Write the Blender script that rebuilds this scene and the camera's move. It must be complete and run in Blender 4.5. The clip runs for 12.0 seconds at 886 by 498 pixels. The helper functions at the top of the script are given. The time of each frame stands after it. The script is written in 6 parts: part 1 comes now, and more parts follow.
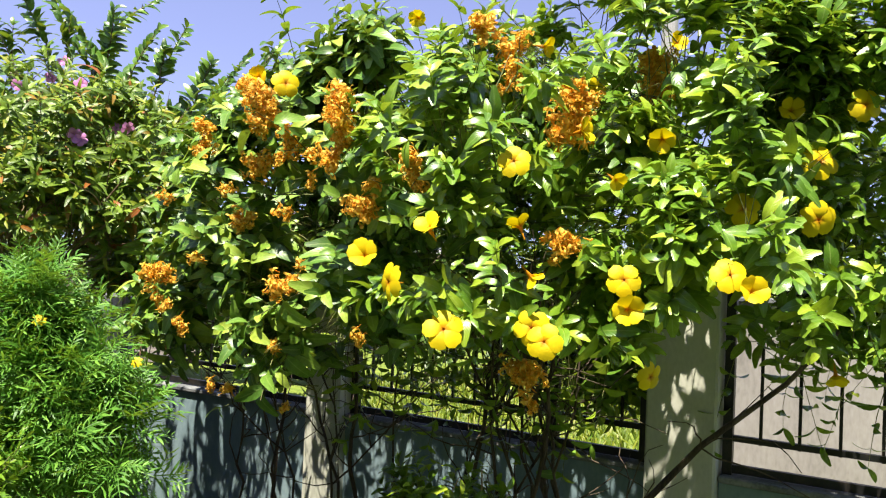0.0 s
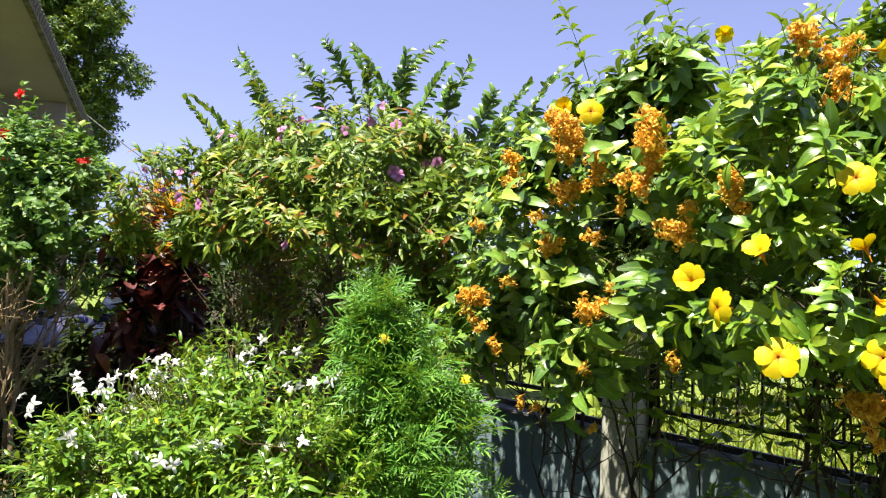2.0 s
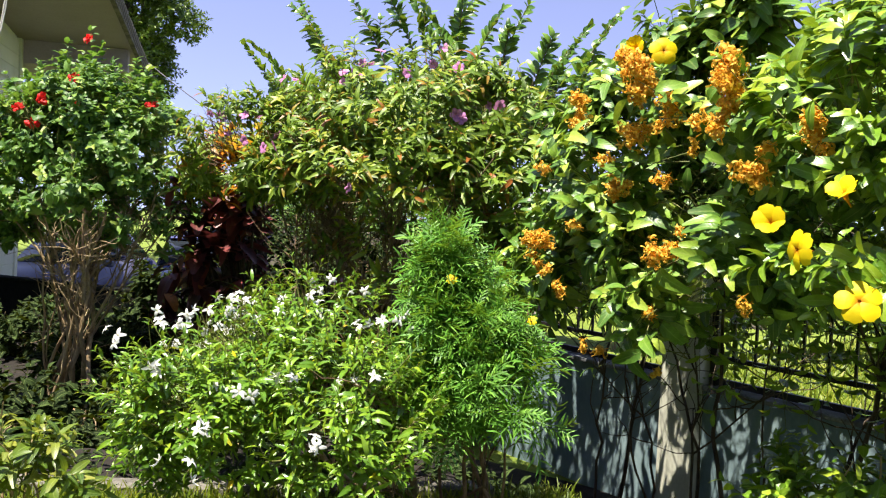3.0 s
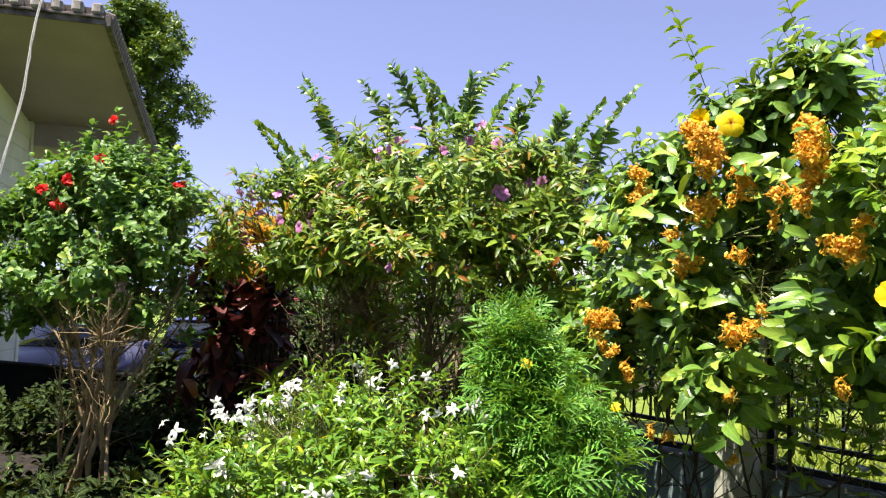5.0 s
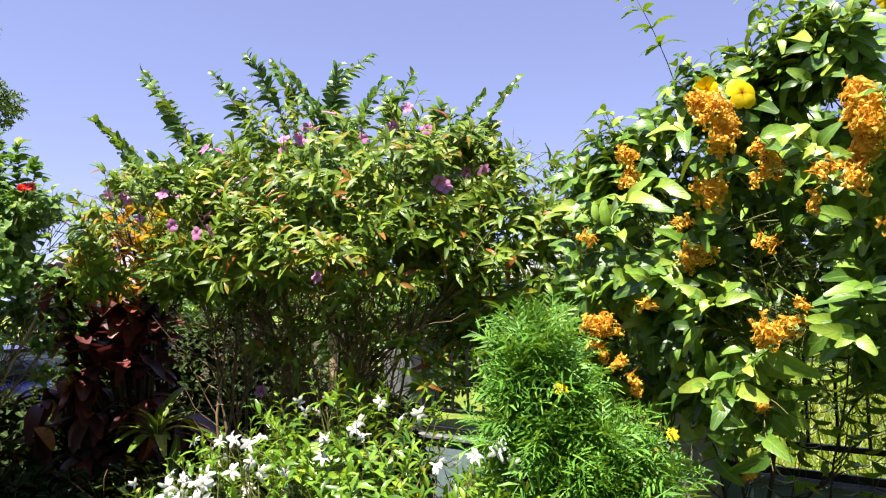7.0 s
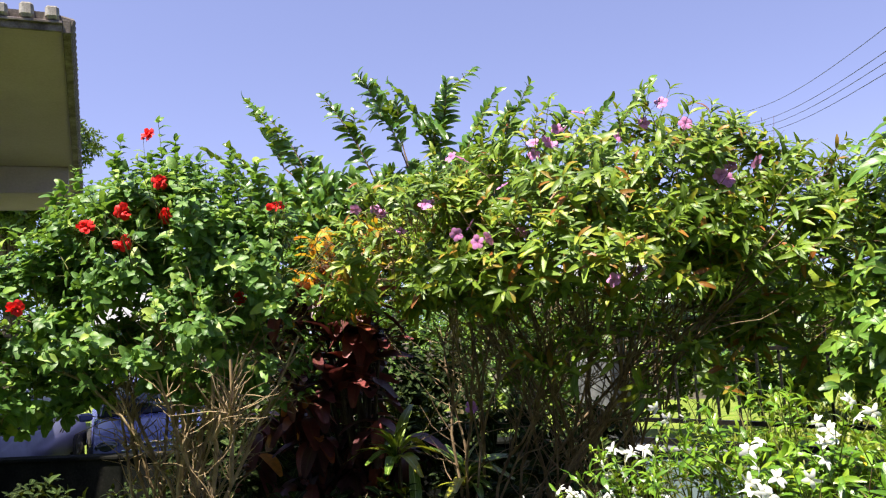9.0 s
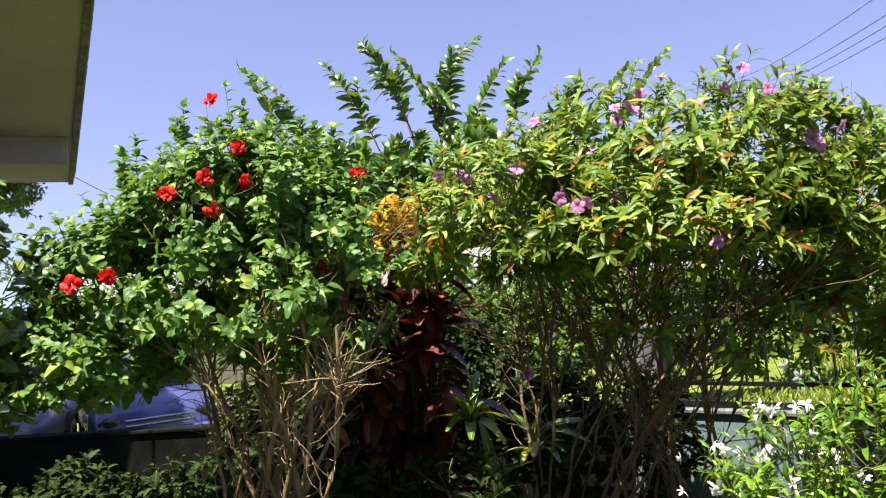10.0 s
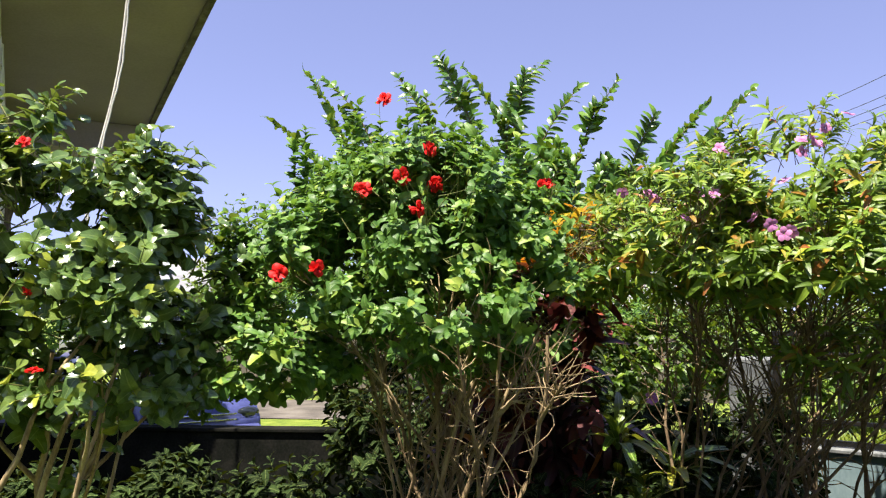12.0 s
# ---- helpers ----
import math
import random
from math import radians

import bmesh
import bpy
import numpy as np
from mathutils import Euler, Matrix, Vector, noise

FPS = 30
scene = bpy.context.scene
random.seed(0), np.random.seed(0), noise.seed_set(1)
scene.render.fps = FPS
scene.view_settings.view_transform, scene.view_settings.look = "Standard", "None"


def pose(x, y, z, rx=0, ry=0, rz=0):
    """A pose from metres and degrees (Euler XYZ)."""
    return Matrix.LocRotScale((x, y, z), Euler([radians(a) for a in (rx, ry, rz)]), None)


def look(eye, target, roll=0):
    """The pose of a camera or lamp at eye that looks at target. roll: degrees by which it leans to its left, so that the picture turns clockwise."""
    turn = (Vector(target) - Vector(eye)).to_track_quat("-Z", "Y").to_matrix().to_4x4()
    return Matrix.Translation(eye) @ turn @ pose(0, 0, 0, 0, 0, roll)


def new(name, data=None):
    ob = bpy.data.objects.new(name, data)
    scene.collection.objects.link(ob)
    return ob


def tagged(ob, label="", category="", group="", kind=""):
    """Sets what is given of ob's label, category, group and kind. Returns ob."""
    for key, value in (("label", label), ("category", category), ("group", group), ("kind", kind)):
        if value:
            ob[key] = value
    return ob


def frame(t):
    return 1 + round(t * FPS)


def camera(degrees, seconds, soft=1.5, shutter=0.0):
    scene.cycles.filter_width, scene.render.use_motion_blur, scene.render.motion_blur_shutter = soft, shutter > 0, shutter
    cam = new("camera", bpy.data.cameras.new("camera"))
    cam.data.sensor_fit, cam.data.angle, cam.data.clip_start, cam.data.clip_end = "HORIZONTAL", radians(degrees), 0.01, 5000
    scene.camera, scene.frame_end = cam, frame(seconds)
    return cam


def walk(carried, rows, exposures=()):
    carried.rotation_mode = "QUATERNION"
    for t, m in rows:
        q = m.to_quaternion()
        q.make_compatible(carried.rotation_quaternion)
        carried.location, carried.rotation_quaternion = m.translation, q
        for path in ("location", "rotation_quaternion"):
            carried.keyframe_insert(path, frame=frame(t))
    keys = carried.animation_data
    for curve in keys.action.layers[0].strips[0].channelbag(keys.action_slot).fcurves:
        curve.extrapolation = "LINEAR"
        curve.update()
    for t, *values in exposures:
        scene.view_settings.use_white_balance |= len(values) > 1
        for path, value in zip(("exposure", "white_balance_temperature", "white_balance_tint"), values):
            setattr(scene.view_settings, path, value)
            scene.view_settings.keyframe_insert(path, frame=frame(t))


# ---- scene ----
cam = camera(60.0, 12.0, soft=1.2)
PATH = [
    (0, (0.000, 0.500, 1.400), (-0.159, 2.493, 1.452), 2.50),
    (0.5, (-0.048, 0.481, 1.416), (-0.389, 2.448, 1.531), 1.56),
    (1, (-0.097, 0.450, 1.423), (-0.636, 2.371, 1.558), 1.15),
    (1.5, (-0.125, 0.428, 1.418), (-0.795, 2.310, 1.521), 1.56),
    (2, (-0.167, 0.379, 1.413), (-0.988, 2.201, 1.486), 2.22),
    (2.5, (-0.201, 0.351, 1.386), (-1.122, 2.126, 1.373), 2.28),
    (3, (-0.228, 0.341, 1.379), (-1.162, 2.109, 1.313), 2.75),
    (3.5, (-0.287, 0.334, 1.403), (-1.212, 2.107, 1.431), 3.48),
    (3.7, (-0.320, 0.335, 1.407), (-1.260, 2.100, 1.464), 3.44),
    (5.3, (-0.665, 0.351, 1.378), (-1.581, 2.123, 1.516), 1.90),
    (5.5, (-0.714, 0.414, 1.380), (-1.609, 2.198, 1.504), 2.75),
    (6, (-0.874, 0.608, 1.385), (-1.699, 2.423, 1.542), 4.41),
    (6.5, (-1.109, 0.695, 1.367), (-1.837, 2.554, 1.489), 4.84),
    (7, (-1.399, 0.762, 1.424), (-1.923, 2.687, 1.567), -1.42),
    (7.5, (-1.681, 0.829, 1.415), (-2.284, 2.726, 1.609), -3.28),
    (7.7, (-1.790, 0.857, 1.416), (-2.443, 2.734, 1.637), -3.29),
    (9.3, (-2.931, 0.493, 1.424), (-3.495, 2.404, 1.593), -4.30),
    (9.5, (-3.072, 0.470, 1.420), (-3.613, 2.391, 1.554), -4.35),
    (10, (-3.413, 0.375, 1.435), (-3.906, 2.310, 1.554), -4.85),
    (10.5, (-3.744, 0.223, 1.464), (-4.185, 2.169, 1.600), -2.55),
    (11, (-4.053, 0.122, 1.473), (-4.505, 2.066, 1.604), -3.87),
    (11.5, (-4.358, 0.138, 1.450), (-4.824, 2.076, 1.612), -3.00),
    (12, (-4.511, 0.131, 1.434), (-4.955, 2.074, 1.604), -0.55),
]
walk(cam, [(t, look(eye, target, roll)) for t, eye, target, roll in PATH], exposures=[(0.0, 1.38, 6650, 12), (3.7, 1.38, 6650, 12), (6.0, 1.34, 6650, 12), (12.0, 1.32, 6650, 12)])

# ---- world and sun ----
SUN_DIR = Vector((-0.11, -0.33, 0.938)).normalized()
SUN_ELEV = math.asin(SUN_DIR.z)
world = bpy.data.worlds.new("sky")
scene.world = world
world.use_nodes = True
wn, wl = world.node_tree.nodes, world.node_tree.links
wn.clear()
sky = wn.new("ShaderNodeTexSky")
sky.sky_type, sky.sun_disc = "NISHITA", False
sky.sun_elevation, sky.sun_rotation = SUN_ELEV, math.atan2(SUN_DIR.x, SUN_DIR.y)
sky.altitude, sky.air_density, sky.dust_density, sky.ozone_density = 900, 0.92, 0.0, 4.0
bg = wn.new("ShaderNodeBackground")
bg.inputs["Strength"].default_value = 0.12
wo = wn.new("ShaderNodeOutputWorld")
tint = wn.new("ShaderNodeMixRGB")
tint.blend_type, tint.inputs["Fac"].default_value, tint.inputs["Color2"].default_value = "MULTIPLY", 1.0, (1.46, 1.02, 0.99, 1)
coord, lifted = wn.new("ShaderNodeTexCoord"), wn.new("ShaderNodeVectorMath")
lifted.operation, lifted.inputs[1].default_value = "ADD", (0.0, 0.0, 0.16)      # no pale haze along the horizon
wl.new(coord.outputs["Generated"], lifted.inputs[0])
wl.new(lifted.outputs["Vector"], sky.inputs["Vector"])
wl.new(sky.outputs[0], tint.inputs["Color1"])
wl.new(tint.outputs[0], bg.inputs["Color"])
wl.new(bg.outputs[0], wo.inputs["Surface"])
sun = new("sun", bpy.data.lights.new("sun", "SUN"))
sun.data.energy, sun.data.angle, sun.data.color = 5.0, radians(0.55), (1.0, 0.94, 0.83)
sun.matrix_world = look(SUN_DIR * 30, (0, 0, 0))

# ---- materials ----
def mat_base(name):
    m = bpy.data.materials.new(name)
    m.use_nodes = True
    n, l = m.node_tree.nodes, m.node_tree.links
    n.clear()
    out = n.new("ShaderNodeOutputMaterial")
    b = n.new("ShaderNodeBsdfPrincipled")
    l.new(b.outputs[0], out.inputs["Surface"])
    return m, n, l, b, out


def ramp(n, stops):
    r = n.new("ShaderNodeValToRGB")
    e = r.color_ramp.elements
    while len(e) < len(stops):
        e.new(0.5)
    for el, (p, c) in zip(e, stops):
        el.position, el.color = p, (*c, 1)
    return r


def leaf_mat(name, stops, rough=0.38, trans=0.3, vein=0.25, vein_n=9.0, spots=0.0, trans_col=(0.42, 0.52, 0.02), spec=0.5):
    """A leaf: colour by leaf, a paler midrib, side veins in relief, and light that passes through."""
    m, n, l, b, out = mat_base(name)
    geo = n.new("ShaderNodeNewGeometry")
    uv = n.new("ShaderNodeUVMap")
    sep = n.new("ShaderNodeSeparateXYZ")
    l.new(uv.outputs[0], sep.inputs[0])
    oi = n.new("ShaderNodeObjectInfo")
    add = n.new("ShaderNodeMath")
    add.operation = "ADD"
    l.new(geo.outputs["Random Per Island"], add.inputs[0])
    l.new(oi.outputs["Random"], add.inputs[1])
    fr = n.new("ShaderNodeMath")
    fr.operation = "FRACT"
    l.new(add.outputs[0], fr.inputs[0])
    r = ramp(n, [(q, (c[0] * 1.12, c[1] * 0.9, c[2] * 0.5)) for q, c in stops])
    l.new(fr.outputs[0], r.inputs[0])
    # blotches
    tc = n.new("ShaderNodeTexCoord")
    nz = n.new("ShaderNodeTexNoise")
    nz.inputs["Scale"].default_value, nz.inputs["Detail"].default_value = 38.0, 3.0
    l.new(tc.outputs["Object"], nz.inputs["Vector"])
    hs = n.new("ShaderNodeHueSaturation")
    mr = n.new("ShaderNodeMapRange")
    mr.inputs["From Min"].default_value, mr.inputs["From Max"].default_value = 0.3, 0.7
    mr.inputs["To Min"].default_value, mr.inputs["To Max"].default_value = 0.78, 1.22
    l.new(nz.outputs["Fac"], mr.inputs["Value"])
    l.new(mr.outputs[0], hs.inputs["Value"])
    l.new(r.outputs[0], hs.inputs["Color"])
    # midrib and side veins from the leaf's own coordinates
    ab = n.new("ShaderNodeMath")
    ab.operation = "SUBTRACT"
    ab.inputs[1].default_value = 0.5
    l.new(sep.outputs["X"], ab.inputs[0])
    a2 = n.new("ShaderNodeMath")
    a2.operation = "ABSOLUTE"
    l.new(ab.outputs[0], a2.inputs[0])
    mid = n.new("ShaderNodeMapRange")
    mid.inputs["From Min"].default_value, mid.inputs["From Max"].default_value = 0.015, 0.06
    mid.inputs["To Min"].default_value, mid.inputs["To Max"].default_value = vein * 1.6, 0.0
    l.new(a2.outputs[0], mid.inputs["Value"])
    slope = n.new("ShaderNodeMath")
    slope.operation = "MULTIPLY_ADD"
    slope.inputs[1].default_value = -0.55
    l.new(a2.outputs[0], slope.inputs[0])
    l.new(sep.outputs["Y"], slope.inputs[2])
    sc = n.new("ShaderNodeMath")
    sc.operation = "MULTIPLY"
    sc.inputs[1].default_value = vein_n * 6.2832
    l.new(slope.outputs[0], sc.inputs[0])
    sn = n.new("ShaderNodeMath")
    sn.operation = "COSINE"
    l.new(sc.outputs[0], sn.inputs[0])
    vv = n.new("ShaderNodeMapRange")
    vv.inputs["From Min"].default_value, vv.inputs["From Max"].default_value = 0.8, 1.0
    vv.inputs["To Min"].default_value, vv.inputs["To Max"].default_value = 0.0, vein * 0.4
    l.new(sn.outputs[0], vv.inputs["Value"])
    mx = n.new("ShaderNodeMath")
    mx.operation = "MAXIMUM"
    l.new(mid.outputs[0], mx.inputs[0])
    l.new(vv.outputs[0], mx.inputs[1])
    mix = n.new("ShaderNodeMixRGB")
    l.new(mx.outputs[0], mix.inputs["Fac"])
    l.new(hs.outputs[0], mix.inputs["Color1"])
    mix.inputs["Color2"].default_value = (0.42, 0.52, 0.16, 1)
    col = mix
    if spots:
        n2 = n.new("ShaderNodeTexNoise")
        n2.inputs["Scale"].default_value, n2.inputs["Detail"].default_value = 14.0, 4.0
        l.new(tc.outputs["Object"], n2.inputs["Vector"])
        m2 = n.new("ShaderNodeMapRange")
        m2.inputs["From Min"].default_value, m2.inputs["From Max"].default_value = 0.58, 0.68
        m2.inputs["To Max"].default_value = spots
        l.new(n2.outputs["Fac"], m2.inputs["Value"])
        mix2 = n.new("ShaderNodeMixRGB")
        l.new(m2.outputs[0], mix2.inputs["Fac"])
        l.new(mix.outputs[0], mix2.inputs["Color1"])
        mix2.inputs["Color2"].default_value = (0.35, 0.30, 0.05, 1)
        col = mix2
    bump = n.new("ShaderNodeBump")
    bump.inputs["Strength"].default_value, bump.inputs["Distance"].default_value = 0.1, 0.002
    l.new(sn.outputs[0], bump.inputs["Height"])
    l.new(bump.outputs[0], b.inputs["Normal"])
    l.new(col.outputs[0], b.inputs["Base Color"])
    b.inputs["Roughness"].default_value = rough
    b.inputs["Specular IOR Level"].default_value = spec
    if trans:
        tr = n.new("ShaderNodeBsdfTranslucent")
        tm = n.new("ShaderNodeMixRGB")
        tm.inputs["Fac"].default_value = 0.45
        tm.inputs["Color2"].default_value = (*trans_col, 1)
        l.new(col.outputs[0], tm.inputs["Color1"])
        l.new(tm.outputs[0], tr.inputs["Color"])
        ms = n.new("ShaderNodeMixShader")
        ms.inputs[0].default_value = trans
        l.new(b.outputs[0], ms.inputs[1])
        l.new(tr.outputs[0], ms.inputs[2])
        l.new(ms.outputs[0], out.inputs["Surface"])
    return m


def petal_mat(name, inner, outer, trans=0.3, rough=0.55, edge=0.5):
    """A petal: from the throat's colour to the rim's, streaked, slightly see-through."""
    m, n, l, b, out = mat_base(name)
    uv = n.new("ShaderNodeUVMap")
    sep = n.new("ShaderNodeSeparateXYZ")
    l.new(uv.outputs[0], sep.inputs[0])
    r = ramp(n, [(0.0, inner), (edge, outer)])
    l.new(sep.outputs["Y"], r.inputs[0])
    oi = n.new("ShaderNodeObjectInfo")
    geo = n.new("ShaderNodeNewGeometry")
    mr = n.new("ShaderNodeMapRange")
    mr.inputs["To Min"].default_value, mr.inputs["To Max"].default_value = 0.8, 1.12
    ad = n.new("ShaderNodeMath")
    l.new(geo.outputs["Random Per Island"], ad.inputs[0])
    l.new(oi.outputs["Random"], ad.inputs[1])
    fr = n.new("ShaderNodeMath")
    fr.operation = "FRACT"
    l.new(ad.outputs[0], fr.inputs[0])
    l.new(fr.outputs[0], mr.inputs["Value"])
    hs = n.new("ShaderNodeHueSaturation")
    l.new(mr.outputs[0], hs.inputs["Value"])
    l.new(r.outputs[0], hs.inputs["Color"])
    tc = n.new("ShaderNodeTexCoord")
    nz = n.new("ShaderNodeTexNoise")
    nz.inputs["Scale"].default_value = 90.0
    l.new(tc.outputs["Object"], nz.inputs["Vector"])
    bump = n.new("ShaderNodeBump")
    bump.inputs["Strength"].default_value, bump.inputs["Distance"].default_value = 0.3, 0.003
    l.new(nz.outputs["Fac"], bump.inputs["Height"])
    l.new(bump.outputs[0], b.inputs["Normal"])
    l.new(hs.outputs[0], b.inputs["Base Color"])
    b.inputs["Roughness"].default_value = rough
    b.inputs["Specular IOR Level"].default_value = 0.3
    tr = n.new("ShaderNodeBsdfTranslucent")
    l.new(hs.outputs[0], tr.inputs["Color"])
    ms = n.new("ShaderNodeMixShader")
    ms.inputs[0].default_value = trans
    l.new(b.outputs[0], ms.inputs[1])
    l.new(tr.outputs[0], ms.inputs[2])
    l.new(ms.outputs[0], out.inputs["Surface"])
    return m


def rough_mat(name, stops, scale=6.0, fine=60.0, rough=0.8, bump=0.3, dist=0.004, metal=0.0, stretch=(1, 1, 1), spec=0.4):
    """Paint, concrete, bark, soil: large stains and fine grain with relief."""
    m, n, l, b, out = mat_base(name)
    tc = n.new("ShaderNodeTexCoord")
    mp = n.new("ShaderNodeMapping")
    mp.inputs["Scale"].default_value = stretch
    l.new(tc.outputs["Object"], mp.inputs["Vector"])
    a = n.new("ShaderNodeTexNoise")
    a.inputs["Scale"].default_value, a.inputs["Detail"].default_value = scale, 5.0
    f = n.new("ShaderNodeTexNoise")
    f.inputs["Scale"].default_value, f.inputs["Detail"].default_value = fine, 3.0
    l.new(mp.outputs[0], a.inputs["Vector"])
    l.new(mp.outputs[0], f.inputs["Vector"])
    mx = n.new("ShaderNodeMixRGB")
    mx.inputs["Fac"].default_value = 0.35
    l.new(a.outputs["Fac"], mx.inputs["Color1"])
    l.new(f.outputs["Fac"], mx.inputs["Color2"])
    r = ramp(n, stops)
    l.new(mx.outputs[0], r.inputs[0])
    l.new(r.outputs[0], b.inputs["Base Color"])
    bp = n.new("ShaderNodeBump")
    bp.inputs["Strength"].default_value, bp.inputs["Distance"].default_value = bump, dist
    l.new(mx.outputs[0], bp.inputs["Height"])
    l.new(bp.outputs[0], b.inputs["Normal"])
    b.inputs["Roughness"].default_value, b.inputs["Metallic"].default_value = rough, metal
    b.inputs["Specular IOR Level"].default_value = spec
    return m


def three(a, b, c, lo=0.36, hi=0.64):
    return [(lo, a), ((lo + hi) / 2, b), (hi, c)]


M_ALLA = leaf_mat("allamanda_leaf", [(0.0, (0.055, 0.17, 0.02)), (0.4, (0.115, 0.29, 0.035)), (0.72, (0.185, 0.39, 0.045)), (1.0, (0.32, 0.52, 0.06))], rough=0.33, trans=0.22, vein=0.18, spec=0.55)
M_ORVINE = leaf_mat("vine_leaf", [(0.0, (0.032, 0.105, 0.025)), (0.35, (0.074, 0.215, 0.045)), (0.7, (0.155, 0.355, 0.07)), (1.0, (0.28, 0.47, 0.10))], rough=0.4, trans=0.16, vein=0.2, vein_n=8, spec=0.5)
M_MELA = leaf_mat("shrub_leaf", [(0.0, (0.056, 0.128, 0.025)), (0.4, (0.112, 0.245, 0.043)), (0.72, (0.19, 0.36, 0.062)), (0.89, (0.28, 0.37, 0.05)), (0.96, (0.27, 0.18, 0.04)), (1.0, (0.26, 0.08, 0.03))], rough=0.42, trans=0.26, vein=0.2, spec=0.38, trans_col=(0.32, 0.50, 0.04))
M_HIB = leaf_mat("hibiscus_leaf", [(0.0, (0.045, 0.135, 0.05)), (0.5, (0.088, 0.235, 0.085)), (0.85, (0.165, 0.36, 0.115)), (1.0, (0.29, 0.46, 0.14))], rough=0.44, trans=0.28, vein=0.16, spec=0.32, trans_col=(0.3, 0.52, 0.03))
M_HIB2 = leaf_mat("broad_hibiscus_leaf", [(0.0, (0.05, 0.12, 0.06)), (0.6, (0.10, 0.215, 0.095)), (0.9, (0.16, 0.29, 0.115)), (1.0, (0.28, 0.38, 0.09))], rough=0.27, trans=0.2, vein=0.16, spec=0.6)
M_WHITE = leaf_mat("pinwheel_leaf", [(0.0, (0.05, 0.16, 0.02)), (0.5, (0.10, 0.27, 0.03)), (0.9, (0.185, 0.39, 0.05)), (0.985, (0.25, 0.44, 0.05)), (1.0, (0.6, 0.5, 0.02))], rough=0.3, trans=0.26, vein=0.12, spec=0.5)
M_COSMOS = leaf_mat("cosmos_leaf", [(0.0, (0.05, 0.185, 0.033)), (0.5, (0.092, 0.32, 0.062)), (1.0, (0.185, 0.48, 0.11))], rough=0.5, trans=0.26, vein=0.0)
M_GUAVA = leaf_mat("crepe_leaf", [(0.0, (0.03, 0.10, 0.02)), (0.6, (0.055, 0.175, 0.035)), (1.0, (0.13, 0.30, 0.05))], rough=0.34, trans=0.22, vein=0.1)
M_CORD = leaf_mat("cordyline_leaf", [(0.0, (0.05, 0.017, 0.037)), (0.6, (0.115, 0.035, 0.065)), (0.86, (0.21, 0.062, 0.11)), (0.95, (0.30, 0.10, 0.08)), (1.0, (0.5, 0.25, 0.06))], rough=0.46, trans=0.09, vein=0.04, trans_col=(0.3, 0.06, 0.05))
M_CROT = leaf_mat("croton_leaf", [(0.0, (0.13, 0.25, 0.03)), (0.35, (0.4, 0.42, 0.03)), (0.72, (0.66, 0.42, 0.03)), (1.0, (0.6, 0.17, 0.03))], rough=0.35, trans=0.4, vein=0.3, trans_col=(0.75, 0.42, 0.03))
M_STRIPE = leaf_mat("striped_leaf", [(0.0, (0.05, 0.14, 0.025)), (0.5, (0.10, 0.23, 0.035)), (1.0, (0.38, 0.42, 0.06))], rough=0.35, trans=0.2, vein=0.8)
M_VARI = leaf_mat("variegated_leaf", [(0.0, (0.045, 0.12, 0.02)), (0.5, (0.095, 0.19, 0.035)), (1.0, (0.26, 0.33, 0.09))], rough=0.38, trans=0.3, vein=0.25)
# far darker than a real leaf: deep shade is put into this colour
M_UNDER = leaf_mat("shade_dark_leaf", [(0.0, (0.007, 0.016, 0.009)), (0.6, (0.012, 0.03, 0.014)), (1.0, (0.035, 0.075, 0.035))], rough=0.8, trans=0.05, vein=0.15, spec=0.1)
M_TREE = leaf_mat("tree_leaf", [(0.0, (0.036, 0.095, 0.018)), (0.6, (0.062, 0.155, 0.024)), (1.0, (0.14, 0.26, 0.035))], rough=0.45, trans=0.2, vein=0.0)
M_GRASS = leaf_mat("grass_blade", [(0.0, (0.07, 0.15, 0.015)), (0.6, (0.14, 0.24, 0.02)), (1.0, (0.25, 0.32, 0.06))], rough=0.5, trans=0.3, vein=0.0)

M_YEL = petal_mat("yellow_petal", (0.62, 0.24, 0.004), (0.88, 0.68, 0.006), edge=0.3)
M_ORA = petal_mat("orange_petal", (0.86, 0.42, 0.03), (0.95, 0.66, 0.11), edge=0.75)
M_PINK = petal_mat("pink_petal", (0.5, 0.16, 0.38), (0.74, 0.3, 0.6), edge=0.5)
M_RED = petal_mat("red_petal", (0.5, 0.008, 0.01), (0.86, 0.025, 0.022), edge=0.6)
M_WHT = petal_mat("white_petal", (0.66, 0.66, 0.5), (0.76, 0.77, 0.75), edge=0.25)
M_COSF = petal_mat("cosmos_petal", (0.85, 0.45, 0.01), (0.9, 0.68, 0.01), edge=0.4)

M_BARK = rough_mat("bark", three((0.15, 0.10, 0.052), (0.33, 0.24, 0.13), (0.49, 0.385, 0.23)), 14, 120, 0.85, 0.6, 0.004, stretch=(1, 1, 0.3))
M_BARKD = rough_mat("dark_bark", three((0.03, 0.022, 0.015), (0.07, 0.05, 0.032), (0.13, 0.1, 0.065)), 14, 120, 0.85, 0.6, 0.004, stretch=(1, 1, 0.3))
M_BARKT = rough_mat("tan_bark", three((0.10, 0.066, 0.038), (0.22, 0.155, 0.088), (0.36, 0.265, 0.16)), 14, 120, 0.85, 0.6, 0.004, stretch=(1, 1, 0.3))
M_STEM = rough_mat("green_stem", three((0.07, 0.10, 0.02), (0.12, 0.14, 0.03), (0.2, 0.17, 0.06)), 20, 90, 0.6, 0.2, 0.002)
